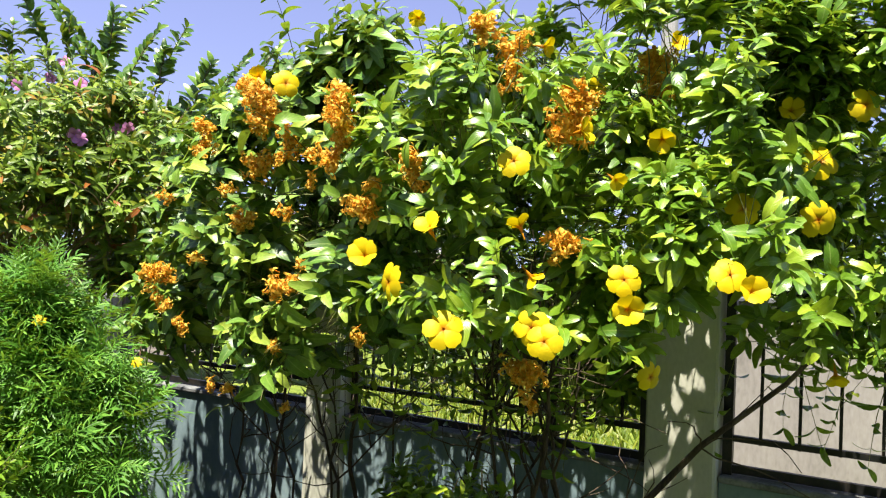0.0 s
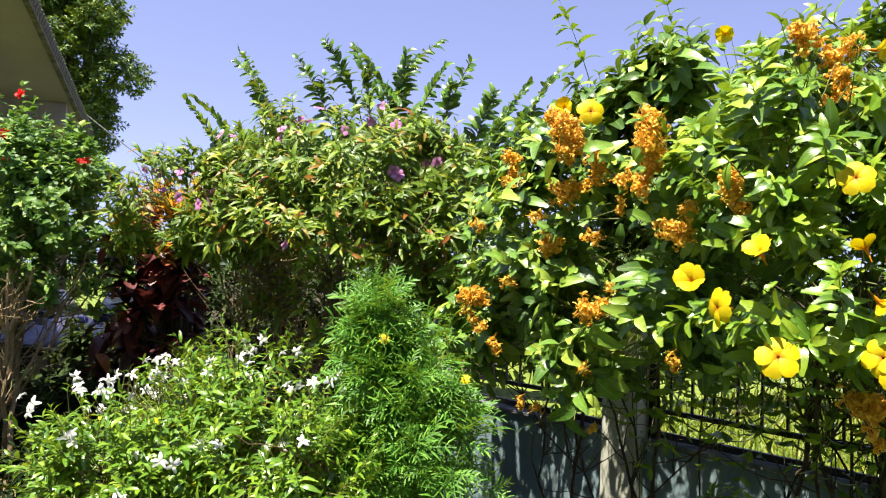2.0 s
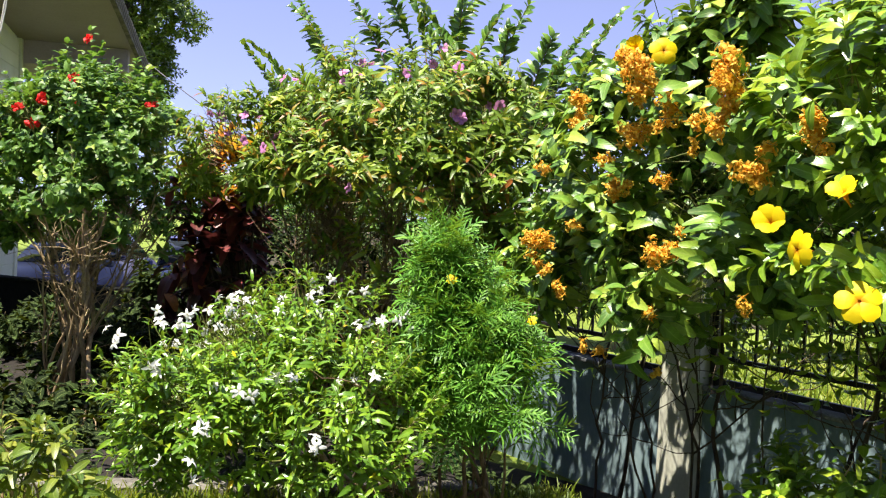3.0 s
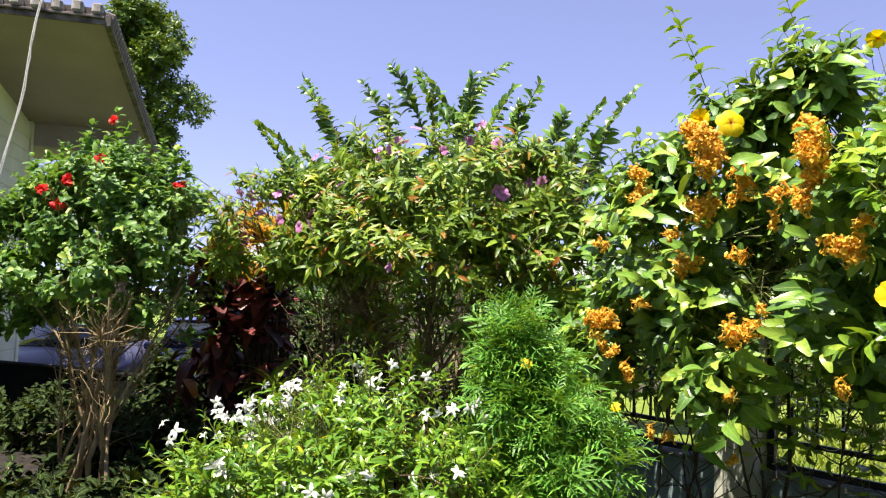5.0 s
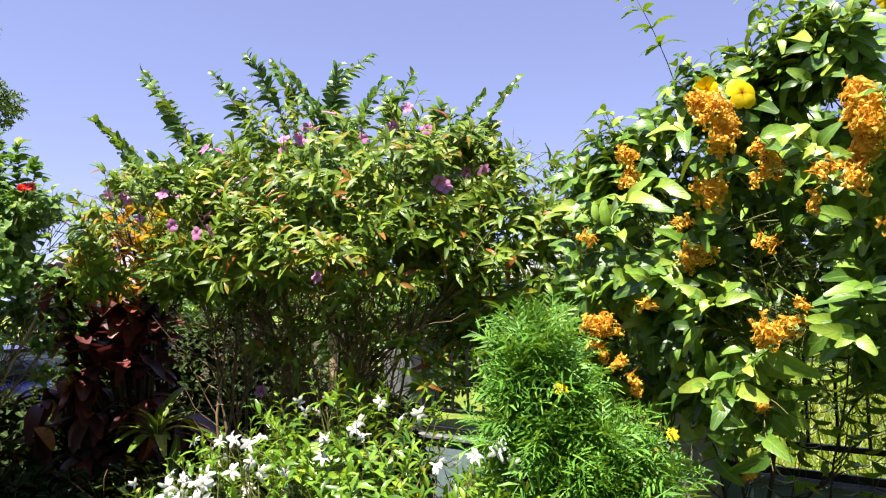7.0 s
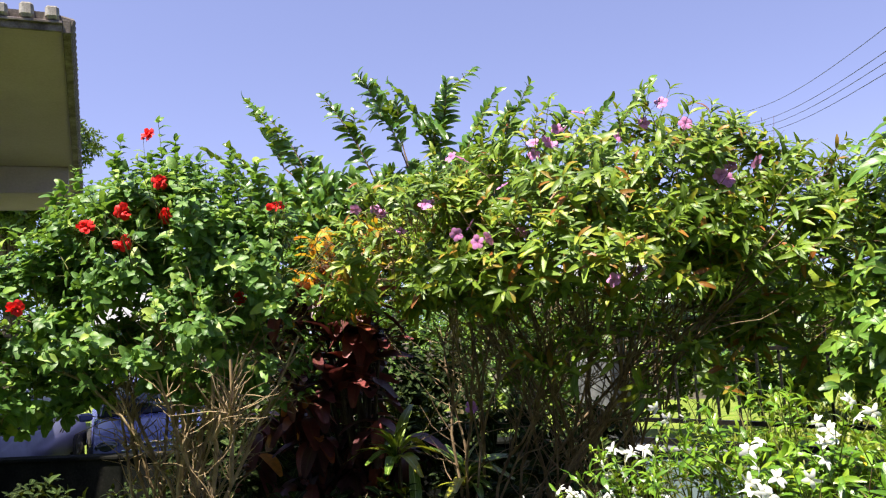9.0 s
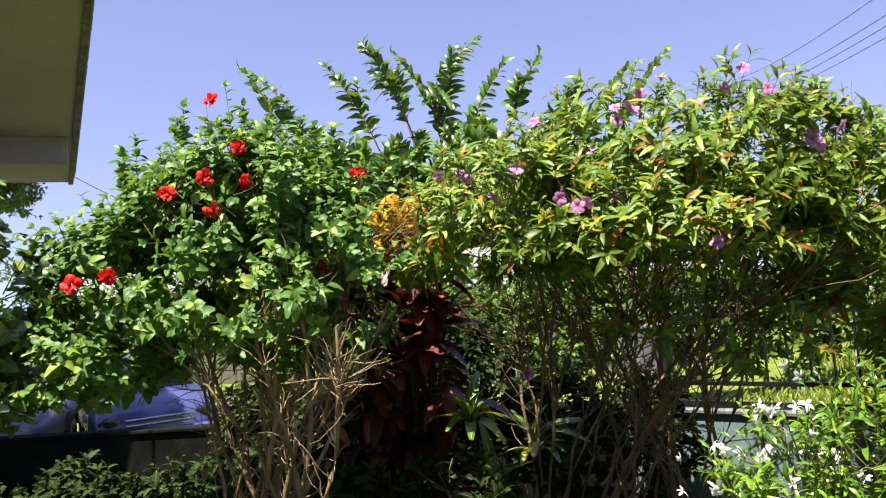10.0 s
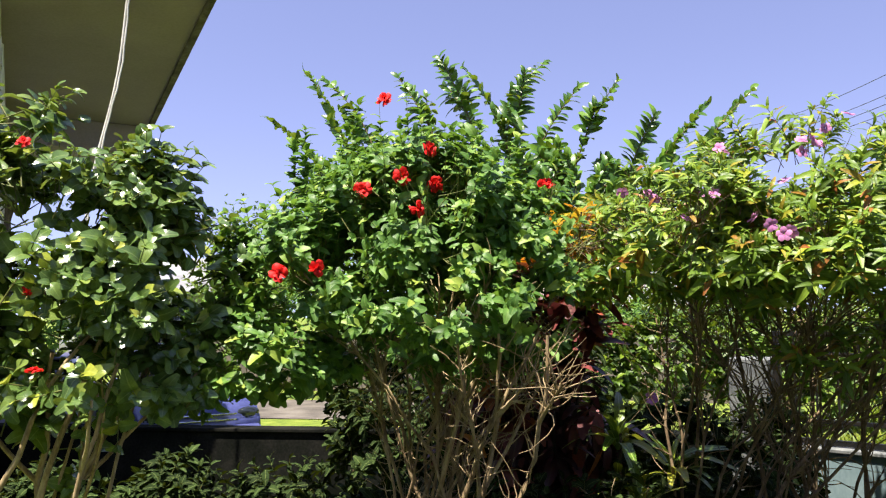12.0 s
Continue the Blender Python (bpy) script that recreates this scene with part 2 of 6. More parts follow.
M_STEMD = rough_mat("brown_twig", three((0.09, 0.05, 0.03), (0.17, 0.1, 0.06), (0.25, 0.17, 0.1)), 20, 90, 0.75, 0.3, 0.002)
M_WALL = rough_mat("blue_grey_paint", three((0.125, 0.19, 0.21), (0.18, 0.26, 0.28), (0.25, 0.335, 0.345), 0.3, 0.7), 2.2, 50, 0.75, 0.25, 0.003, stretch=(1, 1, 0.45))
M_PILLAR = rough_mat("cream_paint", three((0.42, 0.43, 0.34), (0.52, 0.53, 0.43), (0.6, 0.6, 0.5), 0.3, 0.7), 2.5, 60, 0.75, 0.25, 0.003, stretch=(1, 1, 0.5))
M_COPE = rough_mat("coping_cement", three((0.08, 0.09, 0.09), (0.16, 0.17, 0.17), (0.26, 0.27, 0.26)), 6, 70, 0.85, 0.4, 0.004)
M_IRON = rough_mat("black_iron", three((0.006, 0.006, 0.006), (0.011, 0.011, 0.011), (0.03, 0.022, 0.016)), 20, 150, 0.45, 0.2, 0.001)
M_OLDWALL = rough_mat("weathered_render", three((0.19, 0.175, 0.155), (0.32, 0.3, 0.27), (0.41, 0.39, 0.355), 0.3, 0.7), 1.6, 40, 0.9, 0.5, 0.006, stretch=(1, 1, 0.4))
M_FARWALL = rough_mat("beige_render_shade_dark", three((0.10, 0.085, 0.07), (0.16, 0.135, 0.11), (0.22, 0.19, 0.16), 0.3, 0.7), 1.6, 40, 0.9, 0.5, 0.006, stretch=(1, 1, 0.4))
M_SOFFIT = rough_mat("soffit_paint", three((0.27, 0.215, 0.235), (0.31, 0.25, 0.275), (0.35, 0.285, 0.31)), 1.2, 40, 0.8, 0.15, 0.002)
M_SIDING = rough_mat("siding_paint", three((0.58, 0.56, 0.46), (0.68, 0.66, 0.56), (0.74, 0.72, 0.62)), 2, 60, 0.6, 0.15, 0.002)
M_TILE = rough_mat("roof_tile", three((0.10, 0.09, 0.08), (0.25, 0.23, 0.2), (0.45, 0.43, 0.39), 0.3, 0.68), 7, 60, 0.9, 0.6, 0.006)
M_FASCIA = rough_mat("fascia_board", three((0.05, 0.04, 0.035), (0.11, 0.09, 0.075), (0.2, 0.17, 0.15)), 8, 70, 0.8, 0.4, 0.004)
M_CABLE = rough_mat("cable_white", three((0.5, 0.48, 0.42), (0.62, 0.6, 0.54), (0.7, 0.68, 0.62)), 10, 80, 0.6, 0.1, 0.001)
M_WIRE = rough_mat("power_wire", three((0.06, 0.06, 0.07), (0.09, 0.09, 0.10), (0.13, 0.13, 0.14)), 10, 80, 0.6, 0.1, 0.001)
# soil tone lowered to carry the shade that lies over the bed
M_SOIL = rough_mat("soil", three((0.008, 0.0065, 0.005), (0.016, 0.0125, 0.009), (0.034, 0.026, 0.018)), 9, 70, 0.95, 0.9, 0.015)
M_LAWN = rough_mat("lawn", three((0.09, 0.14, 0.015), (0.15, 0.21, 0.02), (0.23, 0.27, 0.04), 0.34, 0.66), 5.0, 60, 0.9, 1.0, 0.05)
# near turf, darker than the lawn so that less light bounces onto plants
M_YARD = rough_mat("low_bounce_turf", three((0.025, 0.04, 0.01), (0.05, 0.075, 0.015), (0.085, 0.11, 0.025)), 3, 45, 0.95, 0.8, 0.02)
M_ROAD = rough_mat("dusty_road", three((0.07, 0.06, 0.05), (0.12, 0.105, 0.085), (0.18, 0.16, 0.13)), 2, 40, 0.95, 0.5, 0.006)
M_CURB = rough_mat("curb_stone", three((0.06, 0.058, 0.05), (0.13, 0.12, 0.1), (0.24, 0.225, 0.2)), 8, 80, 0.9, 0.5, 0.005)
M_CARBLUE = rough_mat("blue_car_paint", three((0.065, 0.075, 0.215), (0.08, 0.092, 0.255), (0.095, 0.11, 0.29)), 3, 30, 0.22, 0.02, 0.001, spec=0.7)
M_CARSILV = rough_mat("silver_car_paint", three((0.075, 0.075, 0.125), (0.09, 0.09, 0.15), (0.11, 0.11, 0.18)), 3, 30, 0.4, 0.02, 0.001, spec=0.7)
M_RUBBER = rough_mat("rubber", three((0.012, 0.012, 0.012), (0.02, 0.02, 0.02), (0.035, 0.033, 0.03)), 10, 60, 0.85, 0.2, 0.002)
M_CHROME = rough_mat("chrome", three((0.6, 0.6, 0.62), (0.66, 0.66, 0.68), (0.7, 0.7, 0.72)), 5, 40, 0.2, 0.02, 0.001, metal=1.0)
M_HOUSE = rough_mat("pale_house_wall", three((0.32, 0.32, 0.31), (0.38, 0.38, 0.37), (0.44, 0.44, 0.43)), 1.2, 20, 0.85, 0.2, 0.004)
M_ROOF = rough_mat("grey_roof", three((0.16, 0.16, 0.17), (0.24, 0.24, 0.25), (0.33, 0.33, 0.33)), 2, 30, 0.8, 0.3, 0.01)
# road wall concrete, nearly black: the shade on it is part of the colour
M_SHADEWALL = rough_mat("concrete_shade_dark", three((0.005, 0.006, 0.0045), (0.010, 0.011, 0.009), (0.022, 0.021, 0.018)), 3, 50, 0.95, 0.5, 0.006, spec=0.05)
M_CONC = rough_mat("concrete", three((0.28, 0.27, 0.25), (0.38, 0.37, 0.34), (0.48, 0.47, 0.43)), 4, 50, 0.9, 0.4, 0.005)
m_glass, gn, gl, gb, go = mat_base("window_glass")
gb.inputs["Base Color"].default_value = (0.02, 0.025, 0.03, 1)
gb.inputs["Roughness"].default_value, gb.inputs["Specular IOR Level"].default_value = 0.06, 0.8
M_GLASS = m_glass

# ---- mesh helpers ----
rng = np.random.default_rng(7)


def mesh_np(name, verts, faces, material, uv=None, smooth=True):
    """A mesh from arrays; all faces have the same number of corners."""
    me = bpy.data.meshes.new(name)
    verts, faces = np.asarray(verts, np.float32), np.asarray(faces, np.int32)
    k = faces.shape[1]
    me.vertices.add(len(verts))
    me.vertices.foreach_set("co", verts.ravel())
    me.loops.add(faces.size)
    me.loops.foreach_set("vertex_index", faces.ravel())
    me.polygons.add(len(faces))
    me.polygons.foreach_set("loop_start", np.arange(0, faces.size, k, dtype=np.int32))
    if uv is not None:
        layer = me.uv_layers.new(name="UVMap")
        layer.data.foreach_set("uv", np.asarray(uv, np.float32)[faces.ravel()].ravel())
    me.update(calc_edges=True)
    me.polygons.foreach_set("use_smooth", np.full(len(faces), smooth))
    me.materials.append(material)
    return me


def part_me(name, me, parent, label=""):
    ob = new(name, me)
    ob.parent = parent
    if label:
        ob["label"] = label
    return ob


def part(name, bm, material, parent, label="", smooth=False):
    me = bpy.data.meshes.new(name)
    bm.to_mesh(me)
    bm.free()
    me.materials.append(material)
    if smooth:
        me.polygons.foreach_set("use_smooth", np.full(len(me.polygons), True))
    return part_me(name, me, parent, label)


def empty(name, loc=(0, 0, 0)):
    ob = new(name)
    ob.location = loc
    ob.empty_display_size = 0.1
    return ob


def blade(length, width, n=4, fold=0.12, droop=0.25, tip=0.9, base=0.35, shape=1.0):
    """A leaf lying along +y with its face up (+z): a folded, drooping strip with a pointed tip. Returns verts, quads, uv."""
    v, u = [], []
    for i in range(n + 1):
        s = i / n
        w = width * 0.5 * max(0.03, math.sin(math.pi * min(1, (s ** shape) * 0.93 + 0.05 * (1 - s))) ** tip)
        y = length * s
        z = -droop * length * s * s + 0.06 * length * math.sin(math.pi * s)
        for side in (-1, 0, 1):
            v.append((side * w, y, z + abs(side) * w * fold * 2))
            u.append((0.5 + 0.5 * side, s))
    q = []
    for i in range(n):
        a = 3 * i
        q += [(a, a + 1, a + 4, a + 3), (a + 1, a + 2, a + 5, a + 4)]
    return np.array(v), np.array(q), np.array(u)


def curl(length, width, turn, n=5):
    """A narrow petal along +y that rolls back on itself by turn radians. Returns verts, quads, uv."""
    v, u = [], []
    for i in range(n + 1):
        s = i / n
        y, z = length * math.sin(turn * s) / turn, length * (math.cos(turn * s) - 1) / turn
        w = width * 0.5 * (0.35 + 0.65 * math.sin(math.pi * (0.15 + 0.7 * s)))
        v += [(-w, y, z), (w, y, z)]
        u += [(0.0, s), (1.0, s)]
    q = [(2 * i, 2 * i + 1, 2 * i + 3, 2 * i + 2) for i in range(n)]
    return np.array(v), np.array(q), np.array(u)


def frames_np(o, a, nrm, s):
    """Matrices from origins, leaf directions, upper normals and scales."""
    o, a, nrm, s = (np.asarray(x, float) for x in (o, a, nrm, s))
    a = a / np.linalg.norm(a, axis=1, keepdims=True)
    x = np.cross(a, nrm)
    x /= np.linalg.norm(x, axis=1, keepdims=True) + 1e-9
    z = np.cross(x, a)
    r = np.stack([x, a, z], axis=2) * s[:, None, None]
    return r, o


def scatter(tmpl, r, o):
    """Copies of a template joined into arrays."""
    v, q, u = tmpl
    k = len(o)
    vv = np.einsum("kij,nj->kni", r, v) + o[:, None, :]
    qq = q[None] + (np.arange(k) * len(v))[:, None, None]
    return vv.reshape(-1, 3), qq.reshape(-1, q.shape[1]), np.tile(u, (k, 1))


def join(*chunks):
    vs, qs, us, base = [], [], [], 0
    for v, q, u in chunks:
        vs.append(v)
        qs.append(q + base)
        us.append(u)
        base += len(v)
    return np.concatenate(vs), np.concatenate(qs), np.concatenate(us)


def tubes(lines, sides=5):
    """Tubes along polylines: lists of (points, radii)."""
    vs, qs, base = [], [], 0
    for pts, rad in lines:
        pts = np.asarray(pts, float)
        n = len(pts)
        rad = np.broadcast_to(np.asarray(rad, float), (n,))
        tan = np.gradient(pts, axis=0)
        tan /= np.linalg.norm(tan, axis=1, keepdims=True) + 1e-9
        ref = np.where(np.abs(tan[:, 2:3]) > 0.9, np.array([[1.0, 0, 0]]), np.array([[0, 0, 1.0]]))
        x = np.cross(tan, ref)
        x /= np.linalg.norm(x, axis=1, keepdims=True) + 1e-9
        y = np.cross(tan, x)
        an = np.arange(sides) * 2 * math.pi / sides
        ring = x[:, None] * np.cos(an)[None, :, None] + y[:, None] * np.sin(an)[None, :, None]
        vs.append((pts[:, None] + ring * rad[:, None, None]).reshape(-1, 3))
        i, j = np.meshgrid(np.arange(n - 1), np.arange(sides), indexing="ij")
        a, b = i * sides + j, i * sides + (j + 1) % sides
        qs.append(np.stack([a, b, b + sides, a + sides], -1).reshape(-1, 4) + base)
        base += n * sides
    v, q = np.concatenate(vs), np.concatenate(qs)
    return v, q, np.zeros((len(v), 2))


def unit(v):
    v = np.asarray(v, float)
    return v / (np.linalg.norm(v) + 1e-9)


def curve_pts(p, d, length, n, bend=(0, 0, 0), jit=0.0):
    """A bending line from p along d; bend is added to the direction on the way."""
    p, d = np.array(p, float), unit(d)
    out = [p.copy()]
    for i in range(n):
        d = unit(d + np.asarray(bend) / n + rng.normal(0, jit, 3))
        p = p + d * length / n
        out.append(p.copy())
    return np.array(out)


F0 = np.array([0.97, 4.78])            # front of the gate pillar
FL = np.array([-0.895, 0.446])         # along the fence, away from the gate
FN = np.array([-0.446, -0.895])        # out of the fence, into the garden


def thinned(mid, most):
    """Leaves that stay where the plants between the sun and the low wall are thin: so many for each half metre of wall."""
    d, nrm = np.array(SUN_DIR), np.array([*FN, 0.0])
    k = (mid - np.array([*F0, 0.0])) @ nrm / (d @ nrm)
    foot = mid - d * k[:, None]
    along = (foot[:, :2] - F0) @ FL
    inside = (k > 0.05) & (along > 0.1) & (along < 4.4) & (foot[:, 2] > -0.75) & (foot[:, 2] < 0.36)
    keep = np.ones(len(mid), bool)
    for b in range(9):
        idx = np.nonzero(inside & (np.floor(along * 2) == b))[0]
        if len(idx) > most:
            keep[rng.permutation(idx)[most:]] = False
    return keep


class Foliage:
    """Leaves and twigs of one plant, gathered as arrays."""

    def __init__(self):
        self.o, self.a, self.n, self.s, self.lines = [], [], [], [], []

    def leaf(self, o, a, n, s):
        self.o.append(o), self.a.append(a), self.n.append(n), self.s.append(s)

    def shoot(self, pts, per=2, angle=60, size=1.0, start=0.2, twig=0.003, up=0.5, taper=0.6, spread=0.2, jitter=0.15, nodes=None, flat=0.75, tn=0.75, face=(0, 0, 0), twist=1.0):
        """Leaves set round a twig, pair by pair or in whorls; the last ones smaller and closer to the tip."""
        pts = np.asarray(pts)
        seg = len(pts) - 1
        nodes = nodes or seg * 2
        turn = rng.uniform(0, 6.28)
        for k in range(nodes):
            f = start + (1 - start) * (k + 1) / nodes
            x = min(f * seg, seg - 1e-6)
            i = int(x)
            p = pts[i] + (pts[i + 1] - pts[i]) * (x - i)
            t = unit(pts[i + 1] - pts[i])
            ref = np.array([0, 0, 1.0]) if abs(t[2]) < 0.9 else np.array([1.0, 0, 0])
            e1 = unit(np.cross(t, ref))
            e2 = np.cross(t, e1)
            turn += twist * math.pi / per + rng.normal(0, 0.25 * twist + 0.05)
            for j in range(per):
                an = turn + 2 * math.pi * j / per + rng.normal(0, spread)
                rad = e1 * math.cos(an) + e2 * math.sin(an)
                th = radians(angle * (1 - 0.45 * f ** 3) + rng.normal(0, 10))
                a = t * math.cos(th) + rad * math.sin(th) + rng.normal(0, jitter, 3)
                a[2] *= flat
                n = unit(t) * tn + np.array([0, 0, up]) + np.asarray(face) + rng.normal(0, 0.28, 3)
                s = size * (1 - (1 - taper) * f ** 4) * rng.uniform(0.7, 1.15)
                self.leaf(p, a, n, s)
        if twig:
            self.lines.append((pts, np.linspace(twig, twig * 0.4, len(pts))))

    def build(self, parent, tmpls, material, stem_mat, singles=0, name="leaf", region=None, foliage="foliage", clear=(), hole=0.075, eye=(-1.0, 0.4, 1.4), gaps=(), thin=0):
        """Joined leaves in one part, some of the outer ones as parts of their own, and the twigs in another."""
        if self.o:
            r, o = frames_np(self.o, self.a, self.n, self.s)
            mid = o + r[:, :, 1] * 0.05
            free = np.ones(len(o), bool)
            for c in clear:
                c = np.asarray(c)
                d = unit(np.asarray(eye) - c)
                along = (mid - c) @ d
                off = np.linalg.norm(mid - c - along[:, None] * d, axis=1)
                free &= ~((along > -0.03) & (along < 1.0) & (off < hole))
            if thin:
                free &= thinned(mid, thin)
            for g in gaps:
                free &= (((mid - np.array(g[:3])) / np.array(g[3:6])) ** 2).sum(axis=1) > 1 + 0.35 * rng.normal(0, 1, len(o))
            r, o = r[free], o[free]
            which = rng.integers(0, len(tmpls), len(o))
            own = np.zeros(len(o), bool)
            if singles:
                score = region(o) if region else -o[:, 1]
                own[np.argsort(-score)[:singles]] = True
            chunks = [scatter(t, r[(which == k) & ~own], o[(which == k) & ~own]) for k, t in enumerate(tmpls)]
            v, q, u = join(*chunks)
            ob = part_me(foliage, mesh_np(foliage, v, q, material, u), parent)
            ob["kind"] = "stuff"
            if singles:
                mes = [mesh_np(name, *t[:2], material, t[2]) for t in tmpls]
                for i in np.nonzero(own)[0]:
                    lf = part_me(name, mes[which[i]], parent)
                    m = Matrix(r[i].tolist()).to_4x4()
                    m.translation = o[i] - np.array(parent.location)
                    lf.matrix_basis = m
            if tuple(parent.location) != (0, 0, 0):
                ob.location = -parent.location
        if self.lines:
            v, q, u = tubes(self.lines)
            st = part_me("twig_tangle", mesh_np("twig_tangle", v, q, stem_mat, u), parent)
            st["kind"] = "stuff"
            st.location = -parent.location


def crown(fo, ell, count, length, front=(0, -1, 0.35), bias=-0.25, inner=0.5, lift=0.5, rand=0.4, steps=4, bend=(0, 0, -0.2), keep=None, jit=0.06, rising=0.0, clump=None, freq=3.2, **kw):
    """Shoots that start inside an ellipsoid and run outward and up through its surface."""
    c, rad = np.array(ell[:3]), np.array(ell[3:6])
    fr = unit(front)
    made = 0
    while made < count:
        u = unit(rng.normal(0, 1, 3))
        if u @ fr < bias or u[2] < -0.75:
            continue
        p = c + rad * u * rng.uniform(inner, 0.92)
        if keep is not None and not keep(p):
            made += 1
            continue
        if clump is not None and noise.noise(Vector(p) * freq) < clump:
            made += 0.5
            continue
        d = u + np.array([0, 0, lift]) + rng.normal(0, rand, 3)
        ln = length * rng.uniform(0.6, 1.25)
        p0 = p - unit(d) * ln * 0.5
        fo.shoot(curve_pts(p0, d, ln, steps, np.asarray(bend) + np.array([0, 0, rising]), jit), **kw)
        made += 1


def box_bm(bm, cx, cy, cz, sx, sy, sz, rz=0.0, bev=0.0):
    r = bmesh.ops.create_cube(bm, size=1.0)
    vs = r["verts"]
    bmesh.ops.scale(bm, vec=(sx, sy, sz), verts=vs)
    if bev:
        es = list({e for v in vs for e in v.link_edges})
        b = bmesh.ops.bevel(bm, geom=es, offset=bev, segments=1, affect="EDGES")
        vs = b["verts"] if b["verts"] else vs
        vs = list({v for f in b["faces"] for v in f.verts} | {v for v in vs if v.is_valid})
        todo, seen = list(vs), set(vs)
        while todo:
            v = todo.pop()
            for e in v.link_edges:
                w = e.other_vert(v)
                if w not in seen:
                    seen.add(w), todo.append(w)
        vs = list(seen)
    bmesh.ops.rotate(bm, cent=(0, 0, 0), matrix=Matrix.Rotation(rz, 3, "Z"), verts=vs)
    bmesh.ops.translate(bm, vec=(cx, cy, cz), verts=vs)
    return vs

# ---- ground ----
FENCE_ANG = math.atan2(FL[1], FL[0])
WALL_TOP, WALL_FOOT = 0.335, -0.85


def ground_z(x, y):
    s = (x - F0[0]) * FN[0] + (y - F0[1]) * FN[1]
    f = np.clip((s - 0.7) / 1.5, 0, 1)
    f = f * f * (3 - 2 * f)
    dip = np.clip((-2.9 - x) / 0.9, 0, 1) * np.clip((y - 0.61 * x - 5.55) / 0.7, 0, 1)
    return np.minimum(-0.65 * (1 - f), -0.32 * dip * dip * (3 - 2 * dip))


def axis_steps(a, b, far):
    fine = np.arange(a, b, 0.25)
    out = np.geomspace(1, far, 14)
    return np.concatenate([a - out[::-1], fine, b + out])


gx, gy = axis_steps(-9, 5, 900), axis_steps(-1, 9, 900)
X, Y = np.meshgrid(gx, gy, indexing="ij")
Z = ground_z(X, Y) + 0.012 * np.sin(X * 2.3) * np.cos(Y * 1.9)
# the lawn lies lower under the turf and the bed, which cover it
side = (X - F0[0]) * FN[0] + (Y - F0[1]) * FN[1]
covered = (side > 0.45) & (Y > -6.5) & (Y < 6.0) & (X > -12) & (X < 5.5) & ((Y < 1.4) | ((X + 5.6) * 4.67 + (Y - 1.75) * 3.9 > 1.6))
Z = Z - np.where(covered, 0.14, 0.0)
i, j = np.meshgrid(np.arange(len(gx) - 1), np.arange(len(gy) - 1), indexing="ij")
k = len(gy)
quads = np.stack([i * k + j, (i + 1) * k + j, (i + 1) * k + j + 1, i * k + j + 1], -1).reshape(-1, 4)
ground = new("ground", mesh_np("ground", np.stack([X, Y, Z], -1).reshape(-1, 3), quads, M_LAWN))
tagged(ground, "sunlit mown green lawn reaching to the horizon", "ground", kind="structure")


def curb_line(f):
    """The curved edge of the planting bed."""
    return np.array([-5.6 + 4.9 * f, 1.75 + 3.0 * f - 0.35 * math.sin(f * math.pi)])


# soil bed between the curb and the fence
fs = np.linspace(0, 1, 40)
inner = np.array([curb_line(f) for f in fs])
outer = np.array([[-9.5 + 9.3 * f, 6.42 - 1.35 * max(0, f - 0.62)] for f in fs])
outer = np.where((fs > 0.66)[:, None], F0 + FL * np.linspace(9.2, 0.2, 40)[:, None] + FN * 0.02, outer)
rows = np.linspace(0, 1, 22)
B = inner[None] * (1 - rows[:, None, None]) + outer[None] * rows[:, None, None]
bz = ground_z(B[..., 0], B[..., 1]) + 0.02 + rng.uniform(0, 0.02, B.shape[:2])
i, j = np.meshgrid(np.arange(21), np.arange(39), indexing="ij")
quads = np.stack([i * 40 + j, i * 40 + j + 1, (i + 1) * 40 + j + 1, (i + 1) * 40 + j], -1).reshape(-1, 4)
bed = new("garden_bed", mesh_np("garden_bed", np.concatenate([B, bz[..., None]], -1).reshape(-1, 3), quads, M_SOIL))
tagged(bed, "crumbly soil of the planting bed, darkened to stand for shade", "soil", kind="structure")

# turf on the garden side, where the path runs, darkened against bounced light
yard_in = np.array([[-13 + 19 * f, -7.0] for f in fs])
yard_out = np.array([curb_line(np.clip((-13 + 19 * f + 5.6) / 4.9, 0, 1)) + np.array([min(0, -13 + 19 * f + 5.6) + max(0, -13 + 19 * f + 0.7), 0]) for f in fs])
Yd = yard_in[None] * (1 - rows[:, None, None]) + yard_out[None] * rows[:, None, None]
yz = ground_z(Yd[..., 0], Yd[..., 1]) + 0.014 + 0.012 * np.sin(Yd[..., 0] * 2.3) * np.cos(Yd[..., 1] * 1.9)
quads = np.stack([i * 40 + j, i * 40 + j + 1, (i + 1) * 40 + j + 1, (i + 1) * 40 + j], -1).reshape(-1, 4)
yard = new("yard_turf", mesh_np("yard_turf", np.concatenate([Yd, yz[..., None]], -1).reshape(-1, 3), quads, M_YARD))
tagged(yard, "garden turf beside the bed, coloured dark to cut bounced light", "turf", kind="structure")

# road beyond the low wall
rx = np.linspace(-60, -6.5, 28)
road_v = np.array([(x, y + 0.02 * (x + 20), -0.632) for x in rx for y in (14.6, 16.2, 17.9)])
road_q = np.array([(i * 3 + j, (i + 1) * 3 + j, (i + 1) * 3 + j + 1, i * 3 + j + 1) for i in range(27) for j in range(2)])
tagged(new("road", mesh_np("road", road_v, road_q, M_ROAD)), "dusty grey-brown road beyond the low wall", "road", kind="structure")

# ---- low wall, pillars and iron grilles ----
def fence_p(s, out, z):
    q = F0 + FL * s + FN * out
    return (q[0], q[1], z)


